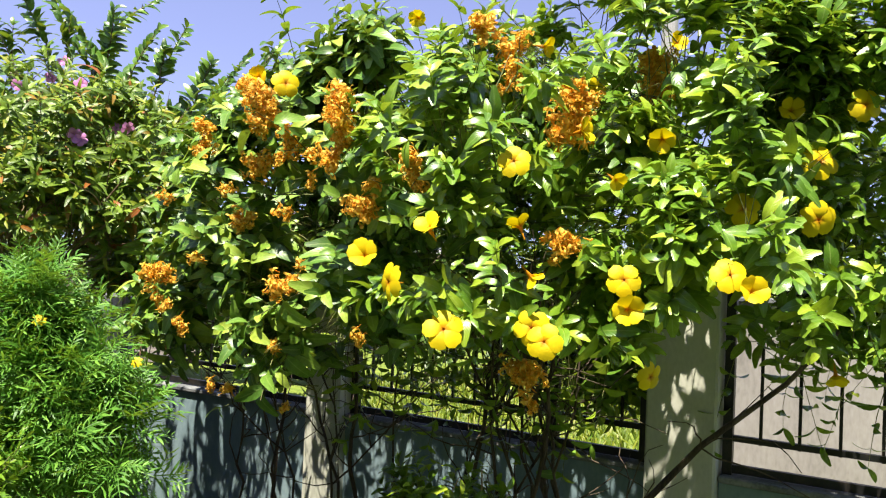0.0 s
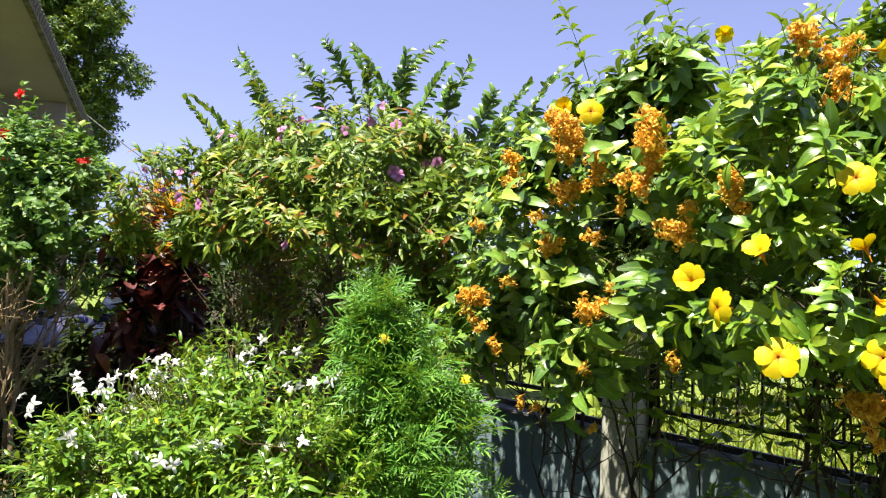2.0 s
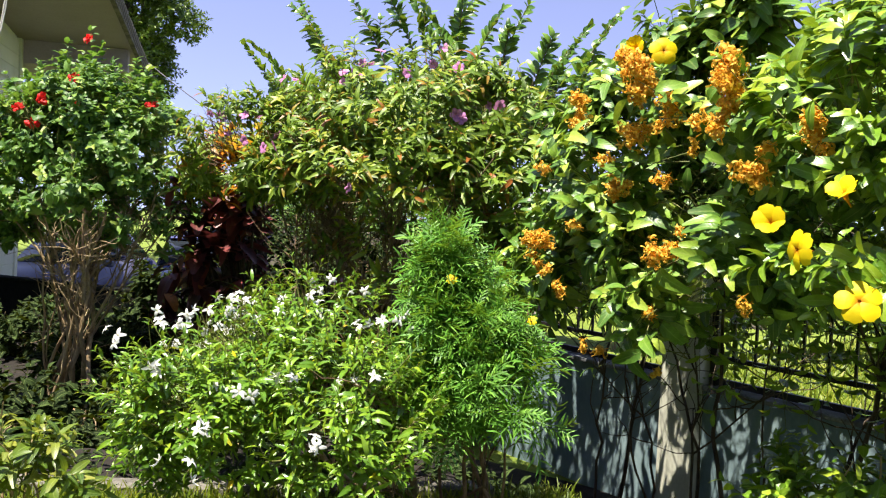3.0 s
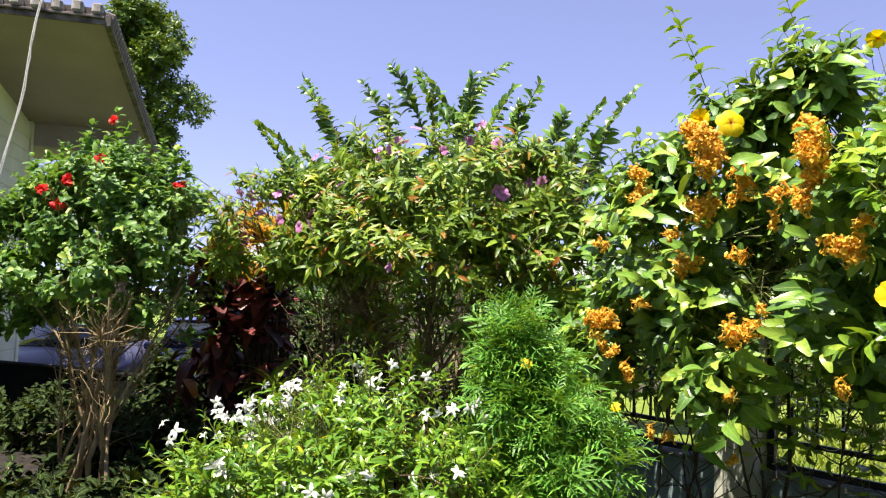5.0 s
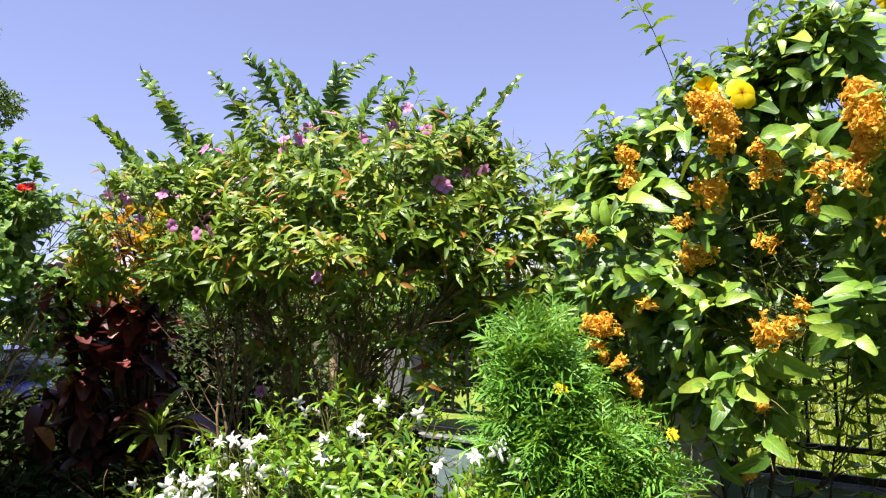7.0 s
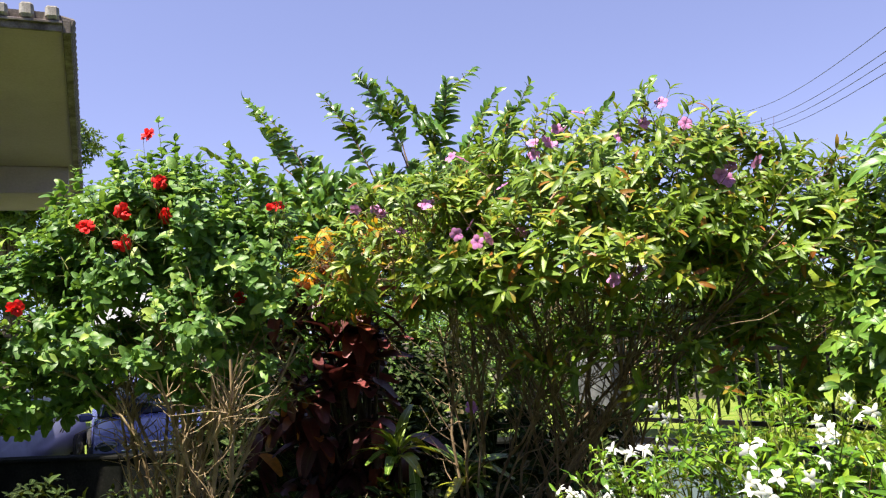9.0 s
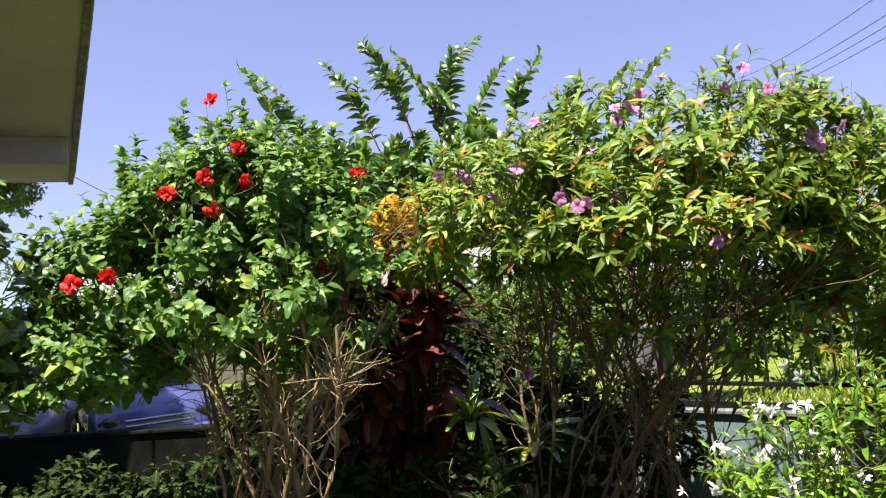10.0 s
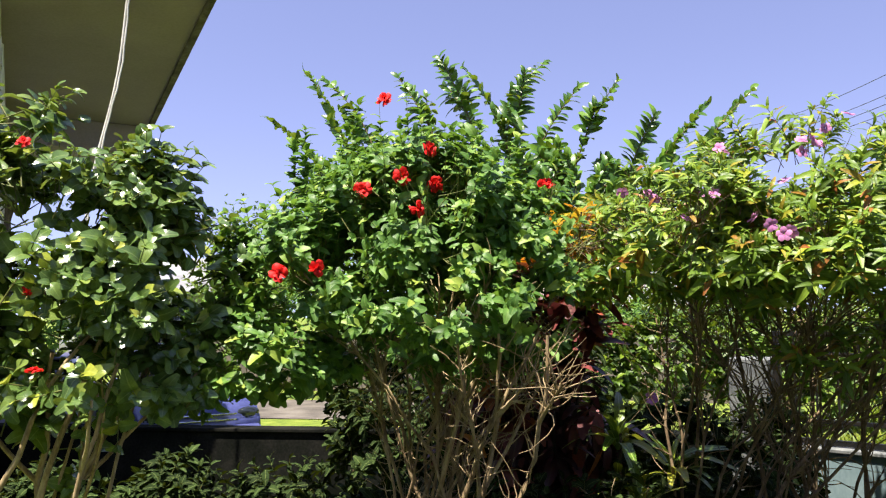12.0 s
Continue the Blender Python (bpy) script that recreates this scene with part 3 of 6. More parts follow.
def wall_run(name, p, q, top, foot, thick, material, label, cope=None):
    p, q = np.array(p), np.array(q)
    c, ln, an = (p + q) / 2, np.linalg.norm(q - p), math.atan2(*(q - p)[::-1])
    bm = bmesh.new()
    box_bm(bm, c[0], c[1], (top + foot) / 2, ln, thick, top - foot, an, 0.006)
    me = bpy.data.meshes.new(name)
    bm.to_mesh(me)
    bm.free()
    me.materials.append(material)
    ob = tagged(new(name, me), label, "wall", kind="structure")
    bm = bmesh.new()
    box_bm(bm, c[0], c[1], top + 0.018, ln, thick + 0.05, 0.036, an, 0.008)
    part("coping", bm, cope or M_COPE, ob)
    return ob


def pillar(name, s, w, d, top, label, material=M_PILLAR):
    c = fence_p(s, 0.09 - d / 2, 0)
    bm = bmesh.new()
    box_bm(bm, c[0], c[1], (top + WALL_FOOT) / 2, w, d, top - WALL_FOOT, FENCE_ANG, 0.012)
    me = bpy.data.meshes.new(name)
    bm.to_mesh(me)
    bm.free()
    me.materials.append(material)
    ob = tagged(new(name, me), label, "pillar", kind="structure")
    return ob


P1, PC = 2.40, 4.95
pillar("pillar_gate", -0.04, 0.37, 0.36, 1.45, "cream painted concrete gate pillar beside the grille")
pillar("pillar_middle", P1, 0.30, 0.26, 1.35, "cream painted fence pillar wrapped by climbing stems")
# corner pillar takes grey cement, not cream paint, to stand in for shade
pillar("pillar_corner", PC, 0.32, 0.3, 1.05, "corner pillar of the garden wall, shade put in as grey", M_COPE)
wall_run("wall_gate", fence_p(0.147, -0.06, 0)[:2], fence_p(P1 - 0.15, -0.06, 0)[:2], WALL_TOP, WALL_FOOT, 0.14, M_WALL, "blue-grey painted low wall dappled with sun")
wall_run("wall_middle", fence_p(P1 + 0.15, -0.06, 0)[:2], fence_p(PC - 0.16, -0.06, 0)[:2], WALL_TOP, WALL_FOOT, 0.14, M_WALL, "blue-grey painted low wall dappled with sun")
wall_run("wall_right", fence_p(-0.228, -0.06, 0)[:2], fence_p(-3.2, -0.06, 0)[:2], 0.345, WALL_FOOT, 0.14, M_WALL, "low painted wall under a black grille")
pc = fence_p(PC + 0.17, -0.06, 0)
wall_run("wall_road", pc[:2], (-12.5, 6.35), 0.38, WALL_FOOT, 0.14, M_SHADEWALL, "low concrete wall along the road, shade put into its dark colour", M_SHADEWALL)


def grille(s0, s1, zb, zt, spacing, label, more=()):
    """An iron grille: posts, three rails and bars, each its own part."""
    g = tagged(empty("iron_grille", fence_p((s0 + s1) / 2, -0.06, zb)), label, "fence grille", group="iron grilles of the fence")
    base = Vector(g.location)

    def bar(name, s, z, w, h, l=0.0):
        bm = bmesh.new()
        c = Vector(fence_p(s, -0.06, z)) - base
        box_bm(bm, c.x, c.y, c.z, l or w, w, h, FENCE_ANG)
        part(name, bm, M_IRON, g)

    mid, ln = (s0 + s1) / 2, abs(s1 - s0)
    for z, h in ((zb + 0.03, 0.045), (zb + 0.19, 0.032), (zt, 0.035), (zt - 0.16, 0.028)):
        bar("rail", mid, z, 0.03, h, ln)
    for s in (s0 + 0.025, s1 - 0.025, *more):
        bar("post", s, (zb + zt) / 2, 0.05, zt - zb + 0.04)
    k = int(ln / spacing)
    me = None
    for i in range(1, k):
        s = s0 + ln * i / k
        c = Vector(fence_p(s, -0.06, (zb + zt) / 2 + 0.08)) - base
        if me is None:
            bm = bmesh.new()
            box_bm(bm, 0, 0, 0, 0.016, 0.016, zt - zb - 0.18, FENCE_ANG)
            me = bpy.data.meshes.new("bar")
            bm.to_mesh(me)
            bm.free()
            me.materials.append(M_IRON)
        part_me("bar", me, g).location = c
    return g


GZ = WALL_TOP + 0.037
grille(0.16, P1 - 0.16, GZ, 1.30, 0.15, "black iron grille tangled with climbing stems", (0.73,))
grille(P1 + 0.16, PC - 0.17, GZ, 1.25, 0.15, "black iron grille behind orange flowers")
grille(-3.2, -0.235, 0.382, 1.51, 0.18, "black iron grille before a pale sunlit wall")

# pale wall behind the gate grille
wall_run("wall_pale", (1.72, 6.5), (9.5, 4.6), 1.25, -0.9, 0.18, M_OLDWALL, "weathered pale rendered wall in full sun")

# beige wall on the far side of the road, shade put into its colour
wall_run("wall_far", (-19.0, 21.5), (-1.8, 18.8), 0.95, -0.8, 0.2, M_FARWALL, "low beige wall across the road, darkened to stand for shade", M_FARWALL)

# ---- curb stones ----
curb = tagged(empty("curb", (*curb_line(0.5), 0)), "pale stone curb along the planting bed", "curb", kind="structure")
bm = bmesh.new()
box_bm(bm, 0, 0, 0, 0.42, 0.11, 0.16, 0, 0.015)
me_stone = bpy.data.meshes.new("stone")
bm.to_mesh(me_stone)
bm.free()
me_stone.materials.append(M_CURB)
for i in range(14):
    a, b = curb_line(i / 14), curb_line((i + 1) / 14)
    c = (a + b) / 2
    st = part_me("stone", me_stone, curb)
    st.matrix_basis = Matrix.LocRotScale(Vector((c[0], c[1], ground_z(*c) + 0.0)) - curb.location, Euler((rng.normal(0, 0.02), 0, math.atan2(*(b - a)[::-1]))), (np.linalg.norm(b - a) / 0.43, 1, 1))

# ---- unseen plain wall behind the camera, added to cut sky light ----
bm = bmesh.new()
box_bm(bm, -2.0, -3.3, 3.4, 26.0, 0.25, 8.1)
me = bpy.data.meshes.new("sky_block_south")
bm.to_mesh(me)
bm.free()
me.materials.append(M_CONC)
tagged(new("sky_block_south", me), "unseen plain wall added behind the camera to block sky light", "wall", kind="structure")

# ---- house with a deep eave ----
HN, HD, HW, HZ = np.array([-7.87, 5.99]), np.array([-0.671, 0.741]), np.array([-0.741, -0.671]), 4.32
PITCH, ROOF_L = -0.115, 5.85           # fall of the roof along its edge, and the length of that edge
HANG = math.atan2(HD[1], HD[0])


def house_p(along, back, z):
    q = HN + HD * along + HW * back
    return (q[0], q[1], z)


house = tagged(empty("house", house_p(3.5, 5, -0.65)), "cream house with a deep tiled eave in shade", "house")
hb = Vector(house.location)


def house_box(name, a0, a1, b0, b1, z0, z1, material, label="", bev=0.0, parent=None, pitch=0.0):
    bm = bmesh.new()
    c = Vector(house_p((a0 + a1) / 2, (b0 + b1) / 2, (z0 + z1) / 2)) - hb
    box_bm(bm, c.x, c.y, c.z, a1 - a0, b1 - b0, z1 - z0, HANG, bev)
    for v in bm.verts:
        v.co.z += pitch * ((v.co.x + hb.x - HN[0]) * HD[0] + (v.co.y + hb.y - HN[1]) * HD[1])
    return part(name, bm, material, parent or house, label)


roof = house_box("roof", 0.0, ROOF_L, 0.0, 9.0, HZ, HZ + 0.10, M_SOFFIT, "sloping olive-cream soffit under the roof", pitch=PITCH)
house_box("fascia", -0.03, ROOF_L + 0.03, -0.07, 0.0, HZ - 0.03, HZ + 0.09, M_FASCIA, "dark weathered fascia board", 0.004, pitch=PITCH)
house_box("fascia", -0.03, 0.0, 0.002, 9.0, HZ - 0.015, HZ + 0.05, M_FASCIA, "dark weathered fascia board", 0.004)
house_box("ledge", -0.06, -0.0, 0.0, 9.0, HZ + 0.05, HZ + 0.075, M_FASCIA, "", 0.004)
WALL_A, WALL_B = 3.75, 1.6              # far corner of the side wall: along the eave, and back from it
house_box("wall", 0.9, WALL_A, WALL_B, 8.9, -0.65, HZ - 0.02 + PITCH * WALL_A, M_SIDING, "cream painted siding wall")
for k in range(17):
    z = 0.25 + k * 0.21
    house_box("siding_board", 0.9, WALL_A - 0.12, WALL_B - 0.017, WALL_B - 0.002, z, z + 0.2, M_SIDING, "", 0.006)
house_box("corner_trim", WALL_A - 0.11, WALL_A + 0.03, WALL_B - 0.04, WALL_B + 0.12, -0.65, HZ - 0.006 + PITCH * (WALL_A + 0.03), M_SIDING)
house_box("gable_wall", 0.9, WALL_A - 0.13, WALL_B + 0.02, WALL_B + 0.2, 3.6, HZ - 0.006, M_SIDING, pitch=PITCH)
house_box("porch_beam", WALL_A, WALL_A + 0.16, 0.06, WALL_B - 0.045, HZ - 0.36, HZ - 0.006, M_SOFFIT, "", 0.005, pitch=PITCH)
# tile ends at the roof's two visible edges
def tile_mesh(w, d, h, material):
    bm = bmesh.new()
    box_bm(bm, 0, 0, 0, d, w, h, 0, min(w, h) * 0.2)
    me = bpy.data.meshes.new("tile")
    bm.to_mesh(me)
    bm.free()
    me.materials.append(material)
    return me


# front tiles pale as sunlit, side tiles dark as shaded, by material
me_side, me_front = tile_mesh(0.085, 0.26, 0.15, M_FASCIA), tile_mesh(0.115, 0.24, 0.13, M_TILE)
for k in range(int(ROOF_L / 0.125)):
    tl = part_me("tile", me_side, roof)
    tl.matrix_basis = Matrix.LocRotScale(Vector(house_p(0.06 + k * 0.125, 0.03, HZ + 0.105 + PITCH * (0.06 + k * 0.125) + rng.uniform(-0.008, 0.008))) - hb, Euler((0, 0.25, HANG - math.pi / 2)), None)
for k in range(42):
    tl = part_me("tile", me_front, roof)
    tl.matrix_basis = Matrix.LocRotScale(Vector(house_p(0.05, 0.08 + k * 0.205, HZ + 0.145 + rng.uniform(-0.008, 0.008))) - hb, Euler((0, 0.1, HANG)), (1, 1, rng.uniform(0.85, 1.1)))
house_box("back_row", 0.06, ROOF_L, 0.06, 9.0, HZ + 0.1, HZ + 0.2, M_FASCIA, pitch=PITCH)
house_box("ridge_cover", 0.2, ROOF_L - 0.1, 0.2, 8.9, HZ + 0.2, HZ + 0.26, M_TILE, pitch=PITCH)
# cable slung from the eave to the wall
pts = [np.array(house_p(-0.07, 0.60 + 0.36 * f + 0.02 * math.sin(9 * f), HZ + 0.36 - 2.5 * f)) - np.array(hb) for f in np.linspace(0, 1, 22)]
v, q, u = tubes([(pts, 0.009), ([p + np.array([0.02, 0.005, 0.0]) + rng.normal(0, 0.004, 3) for p in pts], 0.007)], 6)
part_me("cable", mesh_np("cable", v, q, M_CABLE), house, "pale slack cable hanging from the eave")

# ---- neighbouring houses beyond the lawn ----
def small_house(x, y, rz, w, d, h, label):
    h0 = tagged(empty("neighbour_house", (x, y, -0.65)), label, "house", group="houses beyond the lawn")
    h0.rotation_euler = (0, 0, rz)
    bm = bmesh.new()
    box_bm(bm, 0, 0, h / 2, w, d, h)
    part("wall", bm, M_HOUSE, h0)
    bm = bmesh.new()
    a = [bm.verts.new(p) for p in ((-w / 2 - 0.4, -d / 2 - 0.5, h - 0.05), (w / 2 + 0.4, -d / 2 - 0.5, h - 0.05), (w / 2 + 0.4, d / 2 + 0.5, h - 0.05), (-w / 2 - 0.4, d / 2 + 0.5, h - 0.05), (-w / 2 + 0.6, 0, h + d * 0.24), (w / 2 - 0.6, 0, h + d * 0.24))]
    for f in ((0, 1, 5, 4), (1, 2, 5), (2, 3, 4, 5), (3, 0, 4), (3, 2, 1, 0)):
        bm.faces.new([a[i] for i in f])
    part("roof", bm, M_ROOF, h0)
    for k in range(max(2, int(w / 2.2))):
        cx = -w / 2 + w * (k + 0.5) / max(2, int(w / 2.2))
        bm = bmesh.new()
        box_bm(bm, cx, -d / 2 - 0.03, h * 0.55, 1.1, 0.08, 1.1)
        wd = part("window", bm, M_SIDING, h0)
        bm = bmesh.new()
        box_bm(bm, cx, -d / 2 - 0.08, h * 0.55, 0.95, 0.02, 0.95)
        part("pane", bm, M_GLASS, wd)
    return h0


small_house(-6.5, 27.0, 0.2, 8.0, 6.0, 2.3, "pale single-storey house with a grey roof")
small_house(-25.0, 33.0, 0.5, 9.0, 7.0, 3.2, "pale house with a grey roof behind trees")

# ---- cars on the road ----
def car(x, y, rz, paint, label):
    c = tagged(empty("car", (x, y, -0.65)), label, "car")
    c.rotation_euler = (0, 0, rz)

    def shell(name, prof, w0, w1, material, label=""):
        """A body part from a side profile (y, z), narrower towards the top."""
        zs = [p[1] for p in prof]
        lo, hi = min(zs), max(zs)
        bm = bmesh.new()
        sides = []
        for sgn in (-1, 1):
            sides.append([bm.verts.new((sgn * (w0 + (w1 - w0) * (z - lo) / (hi - lo)) / 2, yy, z)) for yy, z in prof])
        n = len(prof)
        for i in range(n):
            bm.faces.new((sides[0][i], sides[0][(i + 1) % n], sides[1][(i + 1) % n], sides[1][i]))
        bm.faces.new(sides[0][::-1])
        bm.faces.new(sides[1])
        bmesh.ops.recalc_face_normals(bm, faces=bm.faces)
        bmesh.ops.bevel(bm, geom=list(bm.edges), offset=0.045, segments=2, affect="EDGES")
        return part(name, bm, material, c, label, True)

    body = shell("body", [(-2.1, 0.3), (-2.15, 0.62), (-1.95, 0.86), (-0.85, 1.0), (1.6, 1.02), (2.1, 0.9), (2.15, 0.35)], 1.74, 1.58, paint)
    shell("cabin", [(-0.95, 0.98), (-0.25, 1.46), (1.1, 1.5), (1.85, 1.0)], 1.52, 1.18, M_GLASS, "dark car windows")
    bm = bmesh.new()
    box_bm(bm, 0, 0.42, 1.495, 1.16, 1.35, 0.05, 0, 0.02)
    part("roof", bm, paint, c)
    bm = bmesh.new()
    box_bm(bm, 0, -2.16, 0.42, 1.66, 0.14, 0.2, 0, 0.04)
    part("bumper", bm, paint, c)
    for z in (0.60, 0.68):
        bm = bmesh.new()
        box_bm(bm, 0, -2.15, z, 0.95, 0.05, 0.03, 0, 0.008)
        part("grille_bar", bm, M_CHROME, c)
    bm = bmesh.new()
    box_bm(bm, 0, -2.245, 0.44, 0.5, 0.02, 0.12)
    part("number_plate", bm, M_SIDING, c)
    for sg in (-1, 1):
        bm = bmesh.new()
        bmesh.ops.create_icosphere(bm, subdivisions=2, radius=0.17)
        bmesh.ops.scale(bm, vec=(1.0, 0.35, 0.5), verts=bm.verts)
        bmesh.ops.translate(bm, vec=(sg * 0.66, -2.08, 0.68), verts=bm.verts)
        part("headlight", bm, M_GLASS, c, "", True)
        bm = bmesh.new()
        box_bm(bm, sg * 0.92, -0.75, 1.02, 0.2, 0.1, 0.13, 0, 0.03)
        part("mirror", bm, paint, c)
        for yy in (-1.35, 1.35):
            bm = bmesh.new()
            bmesh.ops.create_cone(bm, cap_ends=True, segments=20, radius1=0.32, radius2=0.32, depth=0.2)
            bmesh.ops.rotate(bm, cent=(0, 0, 0), matrix=Matrix.Rotation(math.pi / 2, 3, "Y"), verts=bm.verts)
            bmesh.ops.bevel(bm, geom=[e for e in bm.edges if abs(e.calc_length() - 0.2) > 0.02], offset=0.03, segments=2, affect="EDGES")
            bmesh.ops.translate(bm, vec=(sg * 0.8, yy, 0.32), verts=bm.verts)
            wh = part("wheel", bm, M_RUBBER, c)
            bm = bmesh.new()
            bmesh.ops.create_cone(bm, cap_ends=True, segments=16, radius1=0.2, radius2=0.18, depth=0.22)
            bmesh.ops.rotate(bm, cent=(0, 0, 0), matrix=Matrix.Rotation(math.pi / 2, 3, "Y"), verts=bm.verts)
            bmesh.ops.translate(bm, vec=(sg * 0.8, yy, 0.32), verts=bm.verts)
            part("rim", bm, M_CHROME, wh)
    return c


car(-11.79, 11.74, 0.75, M_CARBLUE, "blue car with a chrome grille parked beyond the road wall")
car(-13.2, 10.0, 0.5, M_CARSILV, "silver-lilac car parked beside the blue one")

# ---- wires and a pole ----
for k, (dz, dx) in enumerate(((0.0, 0.0), (-0.44, -0.04), (-0.64, -0.06), (-0.84, -0.08))):
    a, b = np.array([1.35 + dx, 15.0, 6.15 + dz]), np.array([-0.6 + dx, 32.0, 8.7 + dz * 1.0])
    pts = [a + (b - a) * f * 1.0 - np.array([0, 0, 0.4 * math.sin(math.pi * f)]) for f in np.linspace(-0.8, 1.6, 40)]
    w = new("power_line", mesh_np("power_line", *tubes([(pts, 0.008)], 5)[:2], M_WIRE))
    tagged(w, "thin dark power line across the sky", "wire", group="power lines", kind="structure")
# thin sloping line taken for a twig, drawn as a sagging wire
pts = [np.array([-14.6 + 6.0 * f, 12.0, 5.05 - 3.0 * f - 0.25 * math.sin(math.pi * f)]) for f in np.linspace(0, 1, 24)]
w = new("service_wire", mesh_np("service_wire", *tubes([(pts, 0.012)], 5)[:2], M_WIRE))
tagged(w, "thin grey line sloping down beyond the hibiscus", "wire", kind="structure")
bm = bmesh.new()
bmesh.ops.create_cone(bm, cap_ends=True, segments=14, radius1=0.14, radius2=0.09, depth=5.2)
bmesh.ops.translate(bm, vec=(1.83, 9.6, 1.95), verts=bm.verts)
me = bpy.data.meshes.new("utility_pole")
bm.to_mesh(me)
bm.free()
me.materials.append(M_CONC)
tagged(new("utility_pole", me), "pale concrete pole rising behind the vines", "pole")

# ---- coarse grass on the lawn beyond the fence ----
turf = tagged(empty("lawn_grass", (0, 8, -0.65)), "uneven sunny grass of the lawn beyond the fence", "grass", kind="stuff")
nt = 26000
sx, so = rng.uniform(-1.0, 6.5, nt), -0.3 - 13.0 * rng.uniform(0, 1, nt) ** 1.5
gp = F0[None] + FL[None] * sx[:, None] + FN[None] * so[:, None]
gp = np.concatenate([gp, (ground_z(gp[:, 0], gp[:, 1]) - 0.01)[:, None]], 1)
ga = np.stack([rng.normal(0, 0.35, nt), rng.normal(0, 0.35, nt), np.ones(nt)], 1)
gn = np.stack([rng.normal(0, 1, nt), rng.normal(0, 1, nt) - 0.5, np.full(nt, 0.2)], 1)
r, o = frames_np(gp, ga, gn, rng.uniform(0.5, 1.3, nt) * (1 + 0.06 * np.abs(so)))
v, q, u = scatter(blade(0.13, 0.022, 2, 0.1, 0.5, 0.6), r, o)
tb = part_me("blades", mesh_np("blades", v, q, M_GRASS, u), turf)
tb.location = -turf.location
tb["kind"] = "stuff"

# ---- where the blossoms are ----
YEL_OPEN = [(-0.45, 2.97, 1.43), (-0.37, 2.98, 1.35), (-0.19, 3.05, 1.2), (0.1, 3.04, 1.22), (0.14, 3.0, 1.18), (0.38, 2.96, 1.39), (0.39, 2.94, 1.3), (0.55, 3.36, 1.04), (0.70, 2.94, 1.42), (0.75, 2.9, 1.37), (1.34, 3.5, 2.09), (1.16, 3.45, 1.86), (1.14, 3.4, 1.64), (1.1, 3.6, 2.08), (0.84, 3.3, 1.66), (0.02, 3.06, 1.77), (-1.03, 3.93, 2.22), (-1.16, 3.95, 2.25)]
YEL_HIGH = [(0.05, 3.06, 1.55), (0.26, 3.3, 1.92), (0.33, 3.6, 2.14), (0.13, 3.75, 2.36), (-0.45, 4.1, 2.59), (1.28, 3.55, 1.06), (0.09, 3.1, 1.39), (0.56, 3.35, 1.91), (0.71, 3.9, 2.43), (0.35, 3.05, 1.72), (-0.25, 3.05, 1.53)]
ORANGE = {
    'big': [(-0.71, 3.64, 2.0), (-1.13, 3.96, 2.06), (0.21, 3.46, 2.0), (0.57, 3.75, 2.22)],
    'mid': [(-0.99, 3.9, 1.9), (-1.2, 4.0, 2.16), (-0.74, 3.68, 1.84), (-1.5, 4.2, 1.96), (-1.25, 4.08, 1.58), (-1.63, 4.06, 1.3), (-0.99, 3.9, 1.29), (-0.02, 3.84, 2.36), (-0.14, 3.82, 2.42), (0.19, 3.32, 1.49), (-0.38, 3.47, 1.75), (0.07, 3.5, 1.0), (-1.16, 4.08, 1.84), (-0.02, 3.8, 2.2), (-0.6, 3.62, 1.62)],
    'small': [(-0.83, 3.73, 1.86), (-0.6, 3.6, 1.6), (-1.04, 3.98, 1.0), (-1.44, 4.3, 0.77), (-1.36, 4.28, 0.75), (-1.07, 4.3, 0.67), (-0.6, 3.72, 1.1), (-1.57, 4.0, 1.16), (-1.44, 4.05, 1.39), (-1.68, 4.2, 1.69), (-1.62, 4.05, 1.2), (-1.5, 4.05, 1.08), (-0.85, 3.8, 1.75), (-1.0, 3.9, 1.62), (-1.3, 4.0, 1.72), (-0.55, 3.5, 1.7), (-0.9, 3.85, 1.38), (0.1, 3.5, 0.9)],
}
PINKS = [(-2.48, 4.78, 2.09), (-3.04, 4.42, 1.58), (-3.78, 4.25, 1.87), (-3.62, 4.68, 2.16), (-3.4, 4.95, 2.44), (-3.31, 5.0, 2.5), (-3.65, 4.4, 1.85), (-4.02, 4.5, 2.08), (-4.35, 4.6, 2.1), (-3.9, 4.9, 2.4), (-3.0, 5.0, 2.42), (-2.85, 5.1, 2.5), (-3.47, 4.9, 2.36), (-2.28, 5.0, 2.18), (-3.7, 4.35, 1.83), (-3.47, 4.9, 2.43), (-3.33, 4.93, 2.5), (-2.4, 5.1, 2.19), (-3.94, 4.8, 2.39), (-4.5, 4.65, 2.13), (-4.06, 4.7, 2.11), (-3.8, 4.6, 1.95), (-3.53, 4.65, 1.89), (-4.17, 4.5, 1.95), (-2.95, 4.8, 1.63), (-2.74, 5.05, 2.59), (-2.62, 5.05, 2.45), (-3.2, 4.95, 2.58)]
